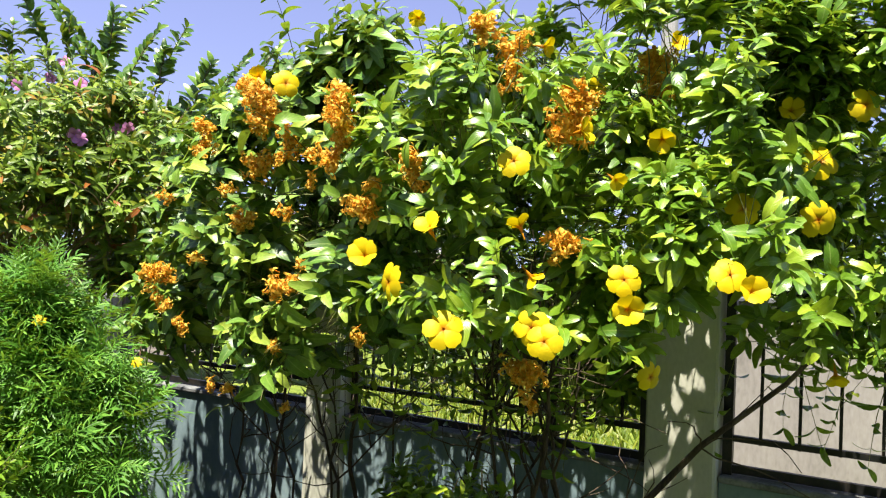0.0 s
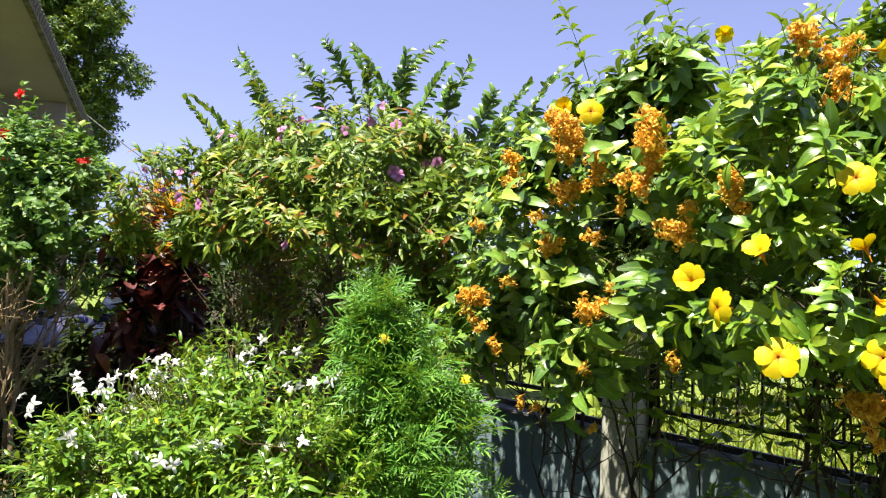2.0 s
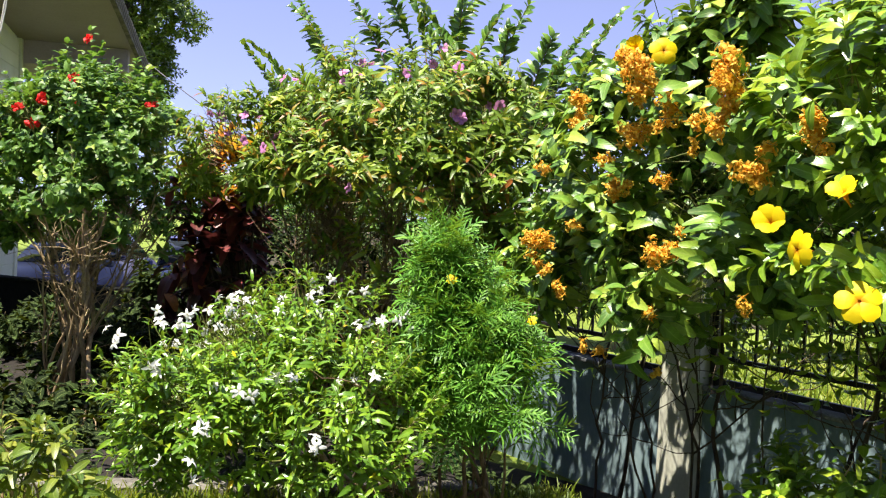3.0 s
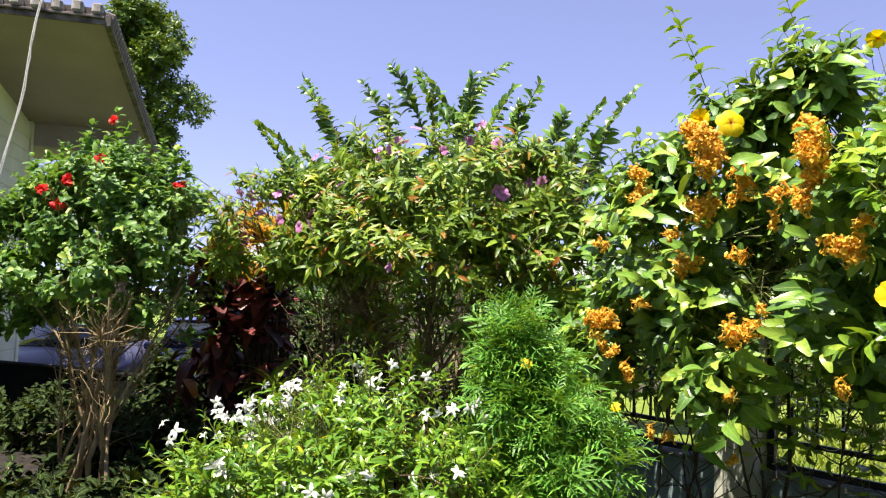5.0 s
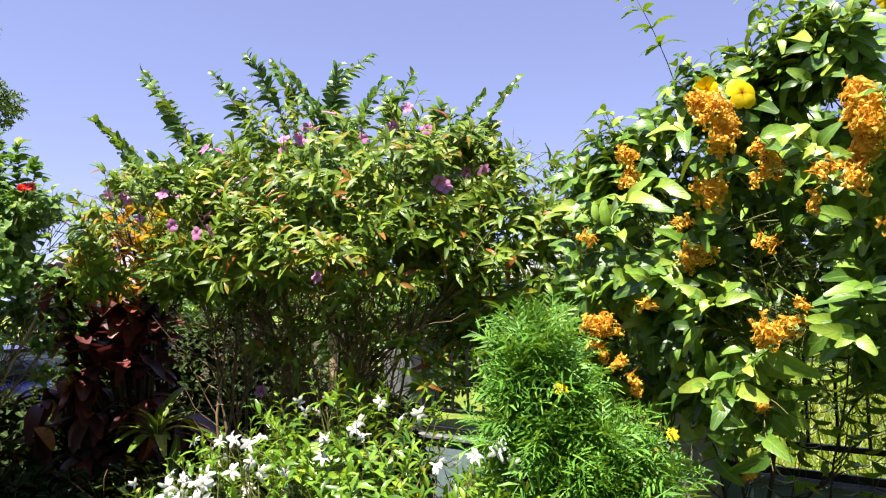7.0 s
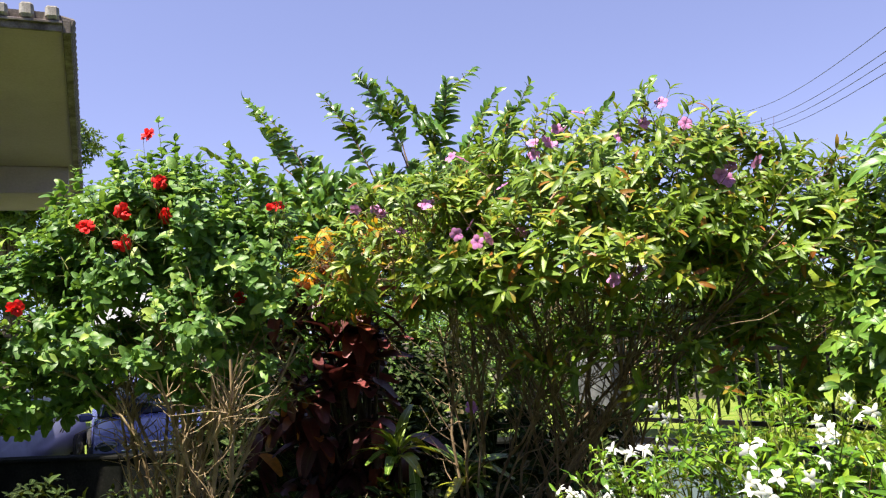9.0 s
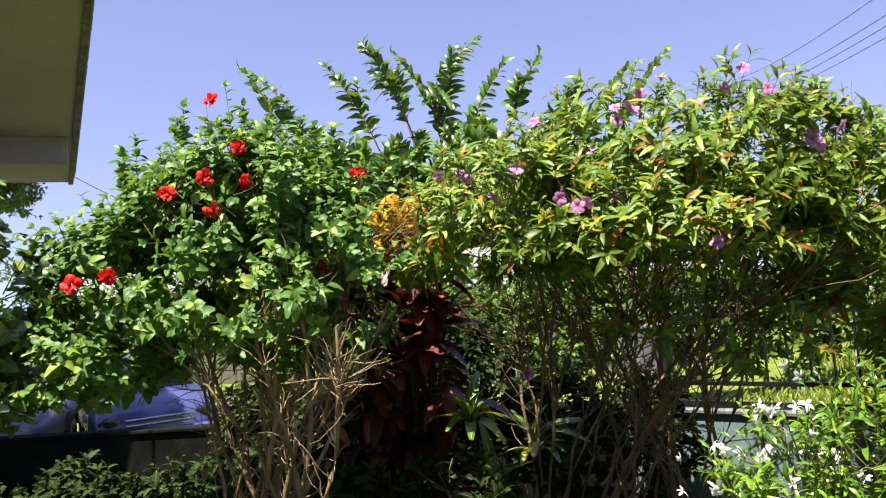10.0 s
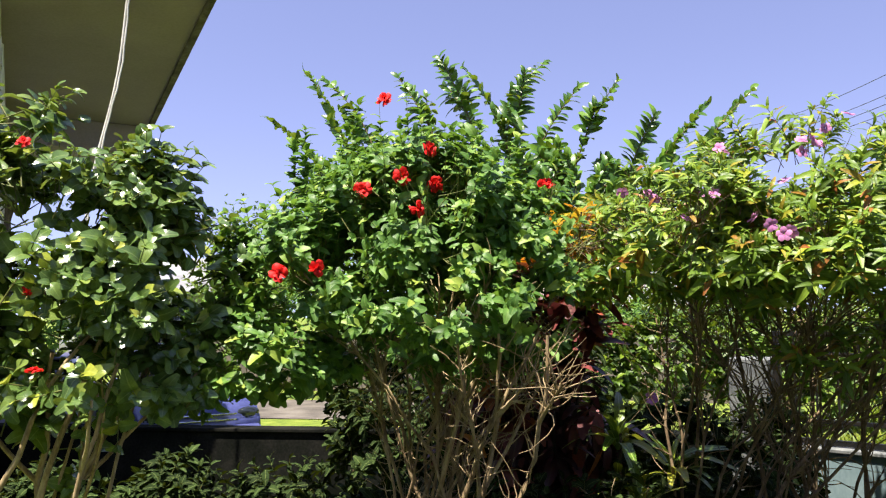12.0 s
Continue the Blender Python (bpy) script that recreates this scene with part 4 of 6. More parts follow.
WHITES = [(-3.03, 3.5, 0.92), (-3.22, 3.38, 0.8), (-3.13, 3.35, 0.78), (-3.05, 3.37, 0.76), (-2.99, 3.4, 0.86), (-2.83, 3.27, 0.78), (-2.89, 3.36, 0.82), (-2.64, 3.22, 0.8), (-2.77, 3.75, 0.99), (-2.84, 3.18, 0.74), (-3.0, 3.14, 0.73), (-3.24, 3.18, 0.7), (-2.39, 2.95, 0.97), (-2.35, 3.1, 1.03), (-2.61, 2.62, 0.96), (-2.54, 2.68, 0.98), (-2.57, 2.55, 0.93), (-2.56, 2.45, 0.95), (-2.64, 2.32, 0.90), (-2.44, 2.3, 0.81), (-2.08, 2.44, 0.73), (-2.01, 2.58, 0.79), (-1.86, 2.76, 0.77), (-2.12, 2.26, 0.64), (-1.85, 2.5, 0.57), (-2.19, 3.3, 1.05), (-2.04, 3.02, 0.95), (-1.94, 3.06, 0.96), (-1.88, 3.1, 0.97), (-2.1, 2.18, 0.56), (-2.59, 2.86, 1.02), (-2.9, 3.3, 0.95)]
REDS = [(-5.49, 3.86, 1.97), (-5.9, 4.6, 2.77), (-5.82, 3.96, 2.1), (-5.62, 4.02, 2.17), (-5.48, 4.2, 2.15), (-5.51, 4.2, 2.35), (-4.89, 4.4, 2.16), (-5.15, 4.4, 1.66), (-6.1, 3.55, 1.64), (-5.92, 3.58, 1.66)]
ON_FENCE = YEL_OPEN + YEL_HIGH + ORANGE['big'] + ORANGE['mid'] + ORANGE['small']

CROTON_GAP = [(x, y, 1.88, 0.2, 0.26, 0.24) for x, y in ((-5.0, 5.15), (-4.62, 4.9), (-4.34, 4.6), (-4.08, 4.3), (-4.87, 4.9), (-4.76, 4.6), (-4.66, 4.3))]

# ---- flowers ----
def flower_mesh(name, petals, length, width, tilt, material, whorls=1, droop=0.3, fold=-0.15, tip=0.45, shape=0.6, throat=0.0, seed=0, jit=0.0, n=4, shrink=0.75):
    """Petals round an axis (+z), in one or more whorls, with a funnel behind if throat is given."""
    r2 = np.random.default_rng(seed)
    chunks = []
    for w in range(whorls):
        k = shrink ** w
        tm = blade(length * k, width * k, n, fold, droop, tip, shape=shape)
        for p in range(petals):
            az = 2 * math.pi * (p + 0.5 * w) / petals + r2.normal(0, jit)
            el = radians(tilt + w * 22 + r2.normal(0, jit * 30))
            a = np.array([math.cos(az) * math.cos(el), math.sin(az) * math.cos(el), math.sin(el)])
            nn = np.array([-math.cos(az) * math.sin(el), -math.sin(az) * math.sin(el), math.cos(el)])
            r, o = frames_np([a * 0.08 * length], [a], [nn + r2.normal(0, jit, 3)], [1.0])
            chunks.append(scatter(tm, r, o))
    if throat:
        an = np.arange(8) * math.pi / 4
        rings = [(0.16 * length, 0.02 * length), (0.13 * length, -0.25 * throat), (0.05 * length, -0.7 * throat), (0.03 * length, -throat)]
        v = np.array([(rr * math.cos(t), rr * math.sin(t), z) for rr, z in rings for t in an])
        q = np.array([(i * 8 + j, i * 8 + (j + 1) % 8, (i + 1) * 8 + (j + 1) % 8, (i + 1) * 8 + j) for i in range(3) for j in range(8)])
        chunks.append((v, q, np.tile((0.5, 0.02), (len(v), 1))))
    v, q, u = join(*chunks)
    return mesh_np(name, v, q, material, u)


def facing(p, d, parent, s=1.0):
    """A pose at p whose +z looks along d, in the parent's own space."""
    m = Vector(d).to_track_quat("Z", "Y").to_matrix().to_4x4() @ Matrix.Rotation(rng.uniform(0, 6.28), 4, "Z") @ Matrix.Scale(s, 4)
    m.translation = Vector(p) - parent.location
    return m


def put_flowers(name, mes, places, parent, toward=(0.15, -0.8, 0.35), wob=0.35, size=(0.85, 1.1), label=""):
    for p in places:
        f = part_me(name, mes[int(rng.integers(len(mes)))], parent, label)
        f.matrix_basis = facing(p, np.asarray(toward) + rng.normal(0, wob, 3), parent, rng.uniform(*size))


def stems(parent, lines, material, sides=7, name="stem"):
    for pts, rad in lines:
        v, q, u = tubes([(pts, rad)], sides)
        st = part_me(name, mesh_np(name, v, q, material), parent)
        st.location = -parent.location


def stem_fan(bases, crown_c, crown_r, count, r0, z_top, crook=0.018, steps=12, fork=True, bows=(0.1, 0.6)):
    """Crooked stems that fan out from a few bases into the crown, most of them forked."""
    out = []
    for k in range(count):
        b = np.array(bases[k % len(bases)]) + np.append(rng.normal(0, 0.07, 2), 0)
        b[2] = ground_z(b[0], b[1]) - 0.03
        t = np.array(crown_c) + np.array(crown_r) * rng.uniform(-1, 1, 3)
        t[2] = z_top + rng.uniform(-0.15, 0.3)
        f = np.linspace(0, 1, steps)[:, None]
        bow = rng.uniform(*bows)
        mid = np.array([b[0] + (t[0] - b[0]) * bow, b[1] + (t[1] - b[1]) * bow, b[2] + (t[2] - b[2]) * 0.55])
        wob = np.cumsum(rng.normal(0, crook, (steps, 3)), axis=0) * np.sin(np.pi * f)
        pts = (1 - f) ** 2 * b + 2 * f * (1 - f) * mid + f * f * t + wob
        rad = r0 * rng.uniform(0.6, 1.2)
        out.append((pts, np.linspace(rad, rad * 0.4, steps)))
        if fork and rng.uniform() < 0.7:
            i = int(rng.integers(steps // 3, steps - 3))
            d = unit(pts[i + 1] - pts[i]) + np.array([rng.normal(0, 0.45), rng.normal(0, 0.3), 0.15])
            c = curve_pts(pts[i], d, np.linalg.norm(t - pts[i]) * rng.uniform(0.7, 1.0), 6, (0, 0, 0.25), 0.09)
            out.append((c, np.linspace(rad * 0.62, rad * 0.25, 7)))
    return out


def twiggy(fo, lines, per_line=3, length=0.35, rad=0.004):
    """Bare side twigs on stems."""
    for pts, _ in lines:
        for _ in range(per_line):
            i = int(rng.integers(len(pts) // 3, len(pts) - 1))
            d = unit(pts[min(i + 1, len(pts) - 1)] - pts[i]) + rng.normal(0, 0.6, 3)
            c = curve_pts(pts[i], d, length * rng.uniform(0.5, 1.3), 6, (0, 0, 0.3), 0.22)
            fo.lines.append((c, np.linspace(rad, rad * 0.35, len(c))))


# ---- orange-flowered vine on the fence ----
vine_o = tagged(empty("orange_vine", (-1.1, 5.2, -0.6)), "climbing vine with drooping orange flower clusters over the fence", "vine")
fo = Foliage()
kw = dict(per=2, angle=68, size=1.0, up=0.55, spread=0.35, twig=0.0035, flat=0.6, face=(0, -0.25, 0))
for ell, cnt in (((-1.2, 4.75, 1.55, 0.74, 0.75, 0.8), 260), ((-1.5, 4.85, 1.12, 0.48, 0.55, 0.38), 150), ((-0.65, 4.35, 1.95, 0.7, 0.7, 0.6), 180), ((-0.75, 4.7, 2.12, 0.75, 0.6, 0.38), 90), ((-0.8, 4.2, 1.25, 0.5, 0.5, 0.38), 90), ((-0.85, 4.5, 2.12, 0.6, 0.5, 0.33), 150), ((-0.4, 4.3, 2.27, 0.6, 0.45, 0.3), 130), ((-0.85, 4.3, 0.85, 0.35, 0.3, 0.18), 35)):
    crown(fo, ell, cnt, 0.42, inner=0.6, bend=(0, 0, -0.5), steps=4, nodes=6, clump=0.06, freq=3.0, bias=0.1, **kw)
for ell, cnt in (((-1.3, 5.5, 1.65, 0.8, 0.2, 0.6), 140), ((-0.55, 5.15, 2.0, 0.85, 0.2, 0.65), 200), ((-0.5, 5.1, 1.3, 0.8, 0.15, 0.35), 130), ((-1.15, 5.3, 1.65, 0.4, 0.15, 0.4), 90), ((-1.15, 5.2, 0.95, 0.6, 0.2, 0.25), 70), ((-2.1, 5.75, 1.35, 0.55, 0.2, 0.55), 110)):
    crown(fo, ell, cnt, 0.4, inner=0.1, bend=(0, 0, -0.3), bias=-1, nodes=4, **kw)
ol = [blade(0.13, 0.066, 5, 0.14, 0.4, 0.8, shape=0.85), blade(0.15, 0.075, 5, 0.18, 0.7, 0.8, shape=0.85), blade(0.10, 0.052, 5, 0.1, 0.3, 0.85, shape=0.9)]
HOLLOWS = [(-0.89, 4.32, 1.6, 0.26, 0.85, 0.27), (-1.41, 4.3, 1.72, 0.15, 0.6, 0.1), (-1.57, 4.4, 1.3, 0.13, 0.5, 0.14), (-0.62, 4.3, 1.02, 0.14, 0.5, 0.1), (-0.3, 3.9, 1.46, 0.13, 0.7, 0.16), (-1.09, 3.95, 1.3, 0.12, 0.5, 0.1), (-0.42, 3.6, 1.92, 0.11, 0.4, 0.12), (0.02, 4.0, 1.32, 0.2, 0.7, 0.12), (0.42, 3.7, 1.62, 0.18, 0.65, 0.17), (0.9, 3.75, 1.5, 0.2, 0.65, 0.16), (0.62, 3.8, 2.05, 0.11, 0.4, 0.1)]
fo.build(vine_o, ol, M_ORVINE, M_STEM, singles=280, clear=ON_FENCE, hole=0.09, eye=(-0.3, 0.4, 1.4), gaps=HOLLOWS, thin=60)
ln = stem_fan([(-1.3, 5.6, 0), (-0.7, 5.3, 0), (-1.7, 5.75, 0), (-1.0, 5.45, 0)], (-1.0, 4.9, 1), (0.5, 0.4, 0.2), 8, 0.014, 1.0, 0.03)
stems(vine_o, ln, M_BARKD)
tw = Foliage()
twiggy(tw, ln, 7, 0.5, 0.005)
tw.build(vine_o, None, None, M_BARKD)


def cluster_mesh(seed, count, w, h):
    """A loose hanging head of small curled blossoms in several uneven lobes."""
    r2 = np.random.default_rng(seed)
    lobes = [np.array([r2.uniform(-0.75, 0.75) * w, r2.uniform(-0.4, 0.4) * w, r2.uniform(-0.8, 0.8) * h]) for _ in range(max(2, count // 6))]
    tms = [curl(0.034, 0.011, 2.2), curl(0.042, 0.010, 3.2), curl(0.036, 0.012, 4.2), curl(0.03, 0.014, 1.4)]
    chunks = []
    for i in range(count):
        u = unit(r2.normal(0, 1, 3))
        c = lobes[i % len(lobes)] + u * min(w, 0.065) * r2.uniform(0.2, 1.0)
        ax = unit(u + r2.normal(0, 0.5, 3) + np.array([0, -0.2, -0.1]))
        ref = unit(np.cross(ax, r2.normal(0, 1, 3)))
        e2 = np.cross(ax, ref)
        s = r2.uniform(0.65, 1.25)
        for p in range(4):
            az = p * math.pi / 2 + r2.normal(0, 0.5)
            rad = ref * math.cos(az) + e2 * math.sin(az)
            a = rad * 0.9 + ax * r2.uniform(-0.6, 0.6) + r2.normal(0, 0.4, 3)
            r, o = frames_np([c], [a], [ax - rad * 0.4 + r2.normal(0, 0.45, 3)], [s])
            chunks.append(scatter(tms[int(r2.integers(4))], r, o))
        t0 = tubes([([c, c - ax * 0.022, c - ax * 0.05], (0.004, 0.003, 0.0015))], 4)
        chunks.append((t0[0], t0[1], np.tile((0.5, 0.1), (len(t0[0]), 1))))
    v, q, u = join(*chunks)
    return mesh_np("flower_head", v, q, M_ORA, u)


CL = {"big": [cluster_mesh(1, 230, 0.10, 0.17), cluster_mesh(2, 200, 0.095, 0.16)], "mid": [cluster_mesh(3, 84, 0.085, 0.075), cluster_mesh(4, 76, 0.055, 0.11), cluster_mesh(7, 64, 0.10, 0.055)], "small": [cluster_mesh(5, 18, 0.045, 0.04), cluster_mesh(6, 13, 0.035, 0.035)]}
for kind, pts in ORANGE.items():
    for p in pts:
        f = part_me("flower_head", CL[kind][int(rng.integers(len(CL[kind])))], vine_o, "dense orange flower cluster")
        f.matrix_basis = Matrix.LocRotScale(Vector(p) + Vector((0.02, -0.07, 0.01)) - vine_o.location, Euler((rng.normal(0, 0.2), rng.normal(0, 0.2), rng.uniform(0, 6.28))), (rng.uniform(0.78, 1.02),) * 3)

# ---- yellow trumpet vine ----
vine_y = tagged(empty("yellow_trumpet_vine", (0.6, 4.6, -0.6)), "glossy climbing vine with large yellow trumpet flowers", "vine")
fo = Foliage()
kw = dict(per=4, angle=68, size=1.0, up=0.6, spread=0.2, twig=0.003, flat=0.6, face=(0, -0.25, 0))
for ell, cnt in (((0.0, 3.75, 1.75, 0.75, 0.72, 0.62), 210), ((0.75, 3.95, 1.95, 0.85, 0.85, 0.75), 240), ((1.65, 4.0, 2.0, 0.8, 0.8, 0.85), 210), ((0.05, 3.55, 1.38, 0.6, 0.5, 0.28), 70), ((0.7, 4.35, 2.42, 0.95, 0.65, 0.45), 140), ((1.3, 4.2, 2.6, 0.8, 0.6, 0.4), 110), ((1.35, 3.8, 1.45, 0.6, 0.5, 0.35), 50), ((0.75, 3.4, 1.5, 0.35, 0.45, 0.22), 40)):
    crown(fo, ell, cnt, 0.36, inner=0.6, bend=(0, 0, -0.25), steps=4, nodes=5, clump=0.06, freq=3.0, bias=0.05, **kw)
for ell, cnt in (((0.3, 4.85, 1.95, 0.9, 0.25, 0.7), 260), ((1.4, 4.5, 1.95, 0.9, 0.3, 0.8), 260), ((1.95, 4.5, 1.22, 0.75, 0.15, 0.3), 170), ((0.6, 4.95, 2.4, 0.9, 0.25, 0.4), 90), ((0.6, 5.02, 0.85, 0.3, 0.12, 0.45), 90), ((0.2, 4.7, 1.35, 0.7, 0.3, 0.25), 120)):
    crown(fo, ell, cnt, 0.36, inner=0.1, bend=(0, 0, -0.2), bias=-1, nodes=3, **kw)
# long bare-ended shoots into the sky and to the front
for p, d, l in (((-1.25, 4.85, 2.55), (-0.35, 0.0, 1.0), 0.62), ((-0.78, 4.9, 2.7), (-0.05, 0.05, 1.0), 0.42), ((0.2, 4.4, 2.8), (0.1, 0, 1), 0.5), ((1.2, 4.4, 2.7), (0.2, 0, 1), 0.6), ((-0.2, 3.6, 1.7), (-0.6, -0.6, 0.5), 0.5), ((0.8, 3.4, 1.5), (0.2, -0.8, 0.3), 0.45)):
    fo.shoot(curve_pts(p, d, l, 6, (-0.15, 0, 0), 0.03), nodes=5, start=0.15, **kw)
# hanging sprays before the pale wall
for k in range(20):
    p = (1.25 + 0.065 * k, 4.3 + rng.uniform(-0.2, 0.3), 1.25 + rng.uniform(-0.1, 0.2))
    fo.shoot(curve_pts(p, (rng.normal(0, 0.3), -0.1, -1), rng.uniform(0.3, 0.75), 5, (0, 0, -0.2), 0.1), nodes=5, **dict(kw, per=2, up=0.1))
for k in range(85):
    x = rng.choice([-0.65, -0.2, 0.1, 0.35]) + rng.normal(0, 0.15)
    p = (x, 4.95 - 0.45 * x + rng.uniform(-0.45, -0.05), 1.2 + rng.uniform(-0.25, 0.2))
    fo.shoot(curve_pts(p, (rng.normal(0, 0.3), -0.1, -1), rng.uniform(0.3, 0.8), 5, (0, 0, -0.2), 0.12), nodes=4, **dict(kw, per=2, up=0.1))
al = [blade(0.125, 0.047, 5, 0.12, 0.4, 0.8), blade(0.14, 0.052, 5, 0.16, 0.25, 0.8), blade(0.105, 0.042, 5, 0.1, 0.5, 0.85)]
fo.build(vine_y, al, M_ALLA, M_STEM, singles=300, clear=ON_FENCE, hole=0.09, eye=(-0.1, 0.45, 1.4), gaps=HOLLOWS, thin=60)
ln = stem_fan([(0.3, 4.75, 0), (-0.2, 4.95, 0), (0.1, 4.8, 0), (0.45, 4.7, 0)], (0.2, 4.3, 1), (0.55, 0.4, 0.2), 11, 0.014, 1.15, 0.03)
ln += [(np.array([(0.45, 4.45, -0.5), (0.62, 4.3, 0.2), (0.95, 4.2, 0.62), (1.3, 4.1, 0.95), (1.5, 4.05, 1.2)]), np.array((0.02, 0.018, 0.015, 0.012, 0.008)))]
stems(vine_y, ln, M_BARKD)
tw = Foliage()
twiggy(tw, ln, 8, 0.55, 0.005)
tw.build(vine_y, None, None, M_BARKD)
YF = [flower_mesh("flower", 5, 0.056, 0.062, 14, M_YEL, droop=0.4, throat=0.055, seed=s, jit=0.1, tip=0.55, shape=1.5, n=5) for s in (1, 2, 3)]
YF.append(flower_mesh("flower", 5, 0.056, 0.055, 48, M_YEL, droop=0.15, throat=0.055, seed=4, jit=0.1, tip=0.55, shape=1.5, n=5))
put_flowers("flower", YF, YEL_OPEN, vine_y, toward=(0.0, -0.85, 0.12), wob=0.22, label="wide open yellow trumpet flower")
put_flowers("flower", YF[3:], YEL_HIGH, vine_y, toward=(0.35, -0.55, -0.15), wob=0.5, size=(0.7, 1.0), label="yellow trumpet flower")

# ---- pink-flowered shrub ----
mela = tagged(empty("pink_flowering_shrub", (-3.5, 5.4, -0.35)), "wide rounded shrub with narrow leaves and small pink flowers", "shrub")
fo = Foliage()
kw = dict(per=4, angle=62, size=1.0, up=0.4, spread=0.3, twig=0.0025, face=(0, -0.3, 0))
for ell, cnt in (((-3.2, 5.15, 2.05, 1.15, 0.75, 0.6), 340), ((-2.4, 5.45, 1.95, 0.75, 0.6, 0.55), 220), ((-4.15, 4.75, 1.85, 0.65, 0.6, 0.36), 190), ((-3.3, 4.75, 1.72, 1.0, 0.5, 0.3), 140), ((-2.2, 5.1, 1.65, 0.6, 0.4, 0.35), 75), ((-3.3, 5.4, 1.8, 1.3, 0.4, 0.45), 150), ((-4.5, 4.9, 1.75, 0.4, 0.4, 0.32), 60), ((-4.4, 5.6, 1.9, 0.42, 0.35, 0.28), 120), ((-3.4, 5.7, 1.95, 1.2, 0.35, 0.35), 150), ((-2.3, 5.5, 1.2, 0.5, 0.35, 0.4), 95), ((-3.1, 4.85, 1.6, 0.95, 0.4, 0.2), 60), ((-3.0, 4.9, 1.1, 0.7, 0.3, 0.3), 22)):
    crown(fo, ell, cnt, 0.26, inner=0.65, bend=(0, 0, -0.1), steps=3, nodes=4, clump=-0.05, freq=4, **kw)
ml = [blade(0.12, 0.034, 4, 0.12, 0.4, 0.85), blade(0.135, 0.037, 4, 0.15, 0.6, 0.85), blade(0.105, 0.03, 4, 0.1, 0.25, 0.85)]
fo.build(mela, ml, M_MELA, M_STEMD, singles=250, clear=PINKS, hole=0.075, eye=(-2.8, 0.5, 1.4), gaps=CROTON_GAP, thin=60)
ln = stem_fan([(-3.95, 5.35, 0), (-3.35, 5.5, 0), (-4.15, 5.3, 0), (-2.95, 5.6, 0), (-3.6, 5.45, 0)], (-3.2, 5.15, 1.6), (1.1, 0.5, 0.2), 26, 0.013, 1.65)
stems(mela, ln, M_BARKT)
tw = Foliage()
twiggy(tw, ln, 16, 0.5, 0.0045)
tw.build(mela, None, None, M_BARKT)
PF = [flower_mesh("flower", 5, 0.036, 0.034, 20, M_PINK, droop=0.2, seed=s, jit=0.15, tip=0.55, shape=1.3) for s in (1, 2)]
pk = [tuple(np.array(p) + 0.07 * unit(np.array([-3.0, 0.4, 1.4]) - np.array(p))) for p in PINKS]
put_flowers("flower", PF, pk + [(x + 0.03, y + 0.01, z - 0.025) for x, y, z in pk[:12:4]], mela, wob=0.5, label="small mauve-pink flower")

# ---- pinwheel bush with white flowers ----
white = tagged(empty("white_flowering_bush", (-2.35, 3.55, 0.0)), "dense bright green bush with white pinwheel flowers", "shrub")
fo = Foliage()
kw = dict(per=2, angle=58, size=1.0, up=0.6, spread=0.4, twig=0.003)
for ell, cnt in (((-2.25, 3.05, 0.62, 0.55, 0.6, 0.36), 330), ((-2.5, 2.68, 0.60, 0.42, 0.42, 0.30), 200), ((-1.95, 2.9, 0.55, 0.38, 0.45, 0.34), 170), ((-2.45, 3.3, 0.78, 0.5, 0.4, 0.32), 170), ((-2.85, 3.35, 0.6, 0.4, 0.42, 0.3), 190), ((-2.5, 2.75, 0.38, 0.4, 0.35, 0.22), 80)):
    crown(fo, ell, cnt, 0.24, inner=0.6, bend=(0, 0, 0.1), lift=0.35, steps=3, nodes=6, clump=-0.12, freq=5, **kw)
wl_ = [blade(0.064, 0.02, 3, 0.12, 0.3, 0.85), blade(0.076, 0.023, 3, 0.14, 0.45, 0.85), blade(0.052, 0.017, 3, 0.1, 0.1, 0.85)]
fo.build(white, wl_, M_WHITE, M_STEM, singles=250, clear=WHITES, hole=0.05, gaps=[(-2.0, 3.0, 0.12, 0.5, 0.75, 0.27), (-2.6, 3.3, 0.1, 0.5, 0.6, 0.24)])
ln = stem_fan([(-2.24, 3.7, 0), (-2.4, 3.6, 0), (-2.3, 3.55, 0)], (-2.25, 3.05, 0.4), (0.5, 0.5, 0.1), 12, 0.018, 0.55)
stems(white, ln, M_BARK)
stems(white, [(np.array([(x, y, -0.03), (x + 0.02, y - 0.01, 0.18), (x - 0.03, y - 0.06, 0.36), (x + dx, y - 0.2, 0.6)]), np.array((0.022, 0.019, 0.016, 0.01))) for x, y, dx in ((-2.34, 3.57, -0.2), (-2.22, 3.6, 0.15), (-2.42, 3.5, -0.35))], M_BARK, 9)
tw = Foliage()
twiggy(tw, ln, 9, 0.3, 0.004)
tw.build(white, None, None, M_STEMD)
WF = [flower_mesh("flower", 5, 0.029, 0.016, 12, M_WHT, droop=0.5, seed=s, jit=0.28, throat=0.02, tip=0.6, shape=0.7) for s in (1, 2, 3, 4, 5, 6)]
wp = WHITES
put_flowers("flower", WF, wp, white, wob=0.6, size=(0.78, 1.0), label="white pinwheel flower")
put_flowers("flower", WF, [(x + rng.normal(0, 0.05), y + rng.normal(0, 0.03), z + rng.normal(0, 0.025)) for x, y, z in wp], white, wob=0.7, size=(0.7, 0.98), label="white pinwheel flower")

put_flowers("flower", WF, [(x + rng.normal(0, 0.09), y + rng.normal(0, 0.05), z + rng.normal(0, 0.03)) for x, y, z in wp], white, wob=0.8, size=(0.62, 0.9), label="white pinwheel flower")

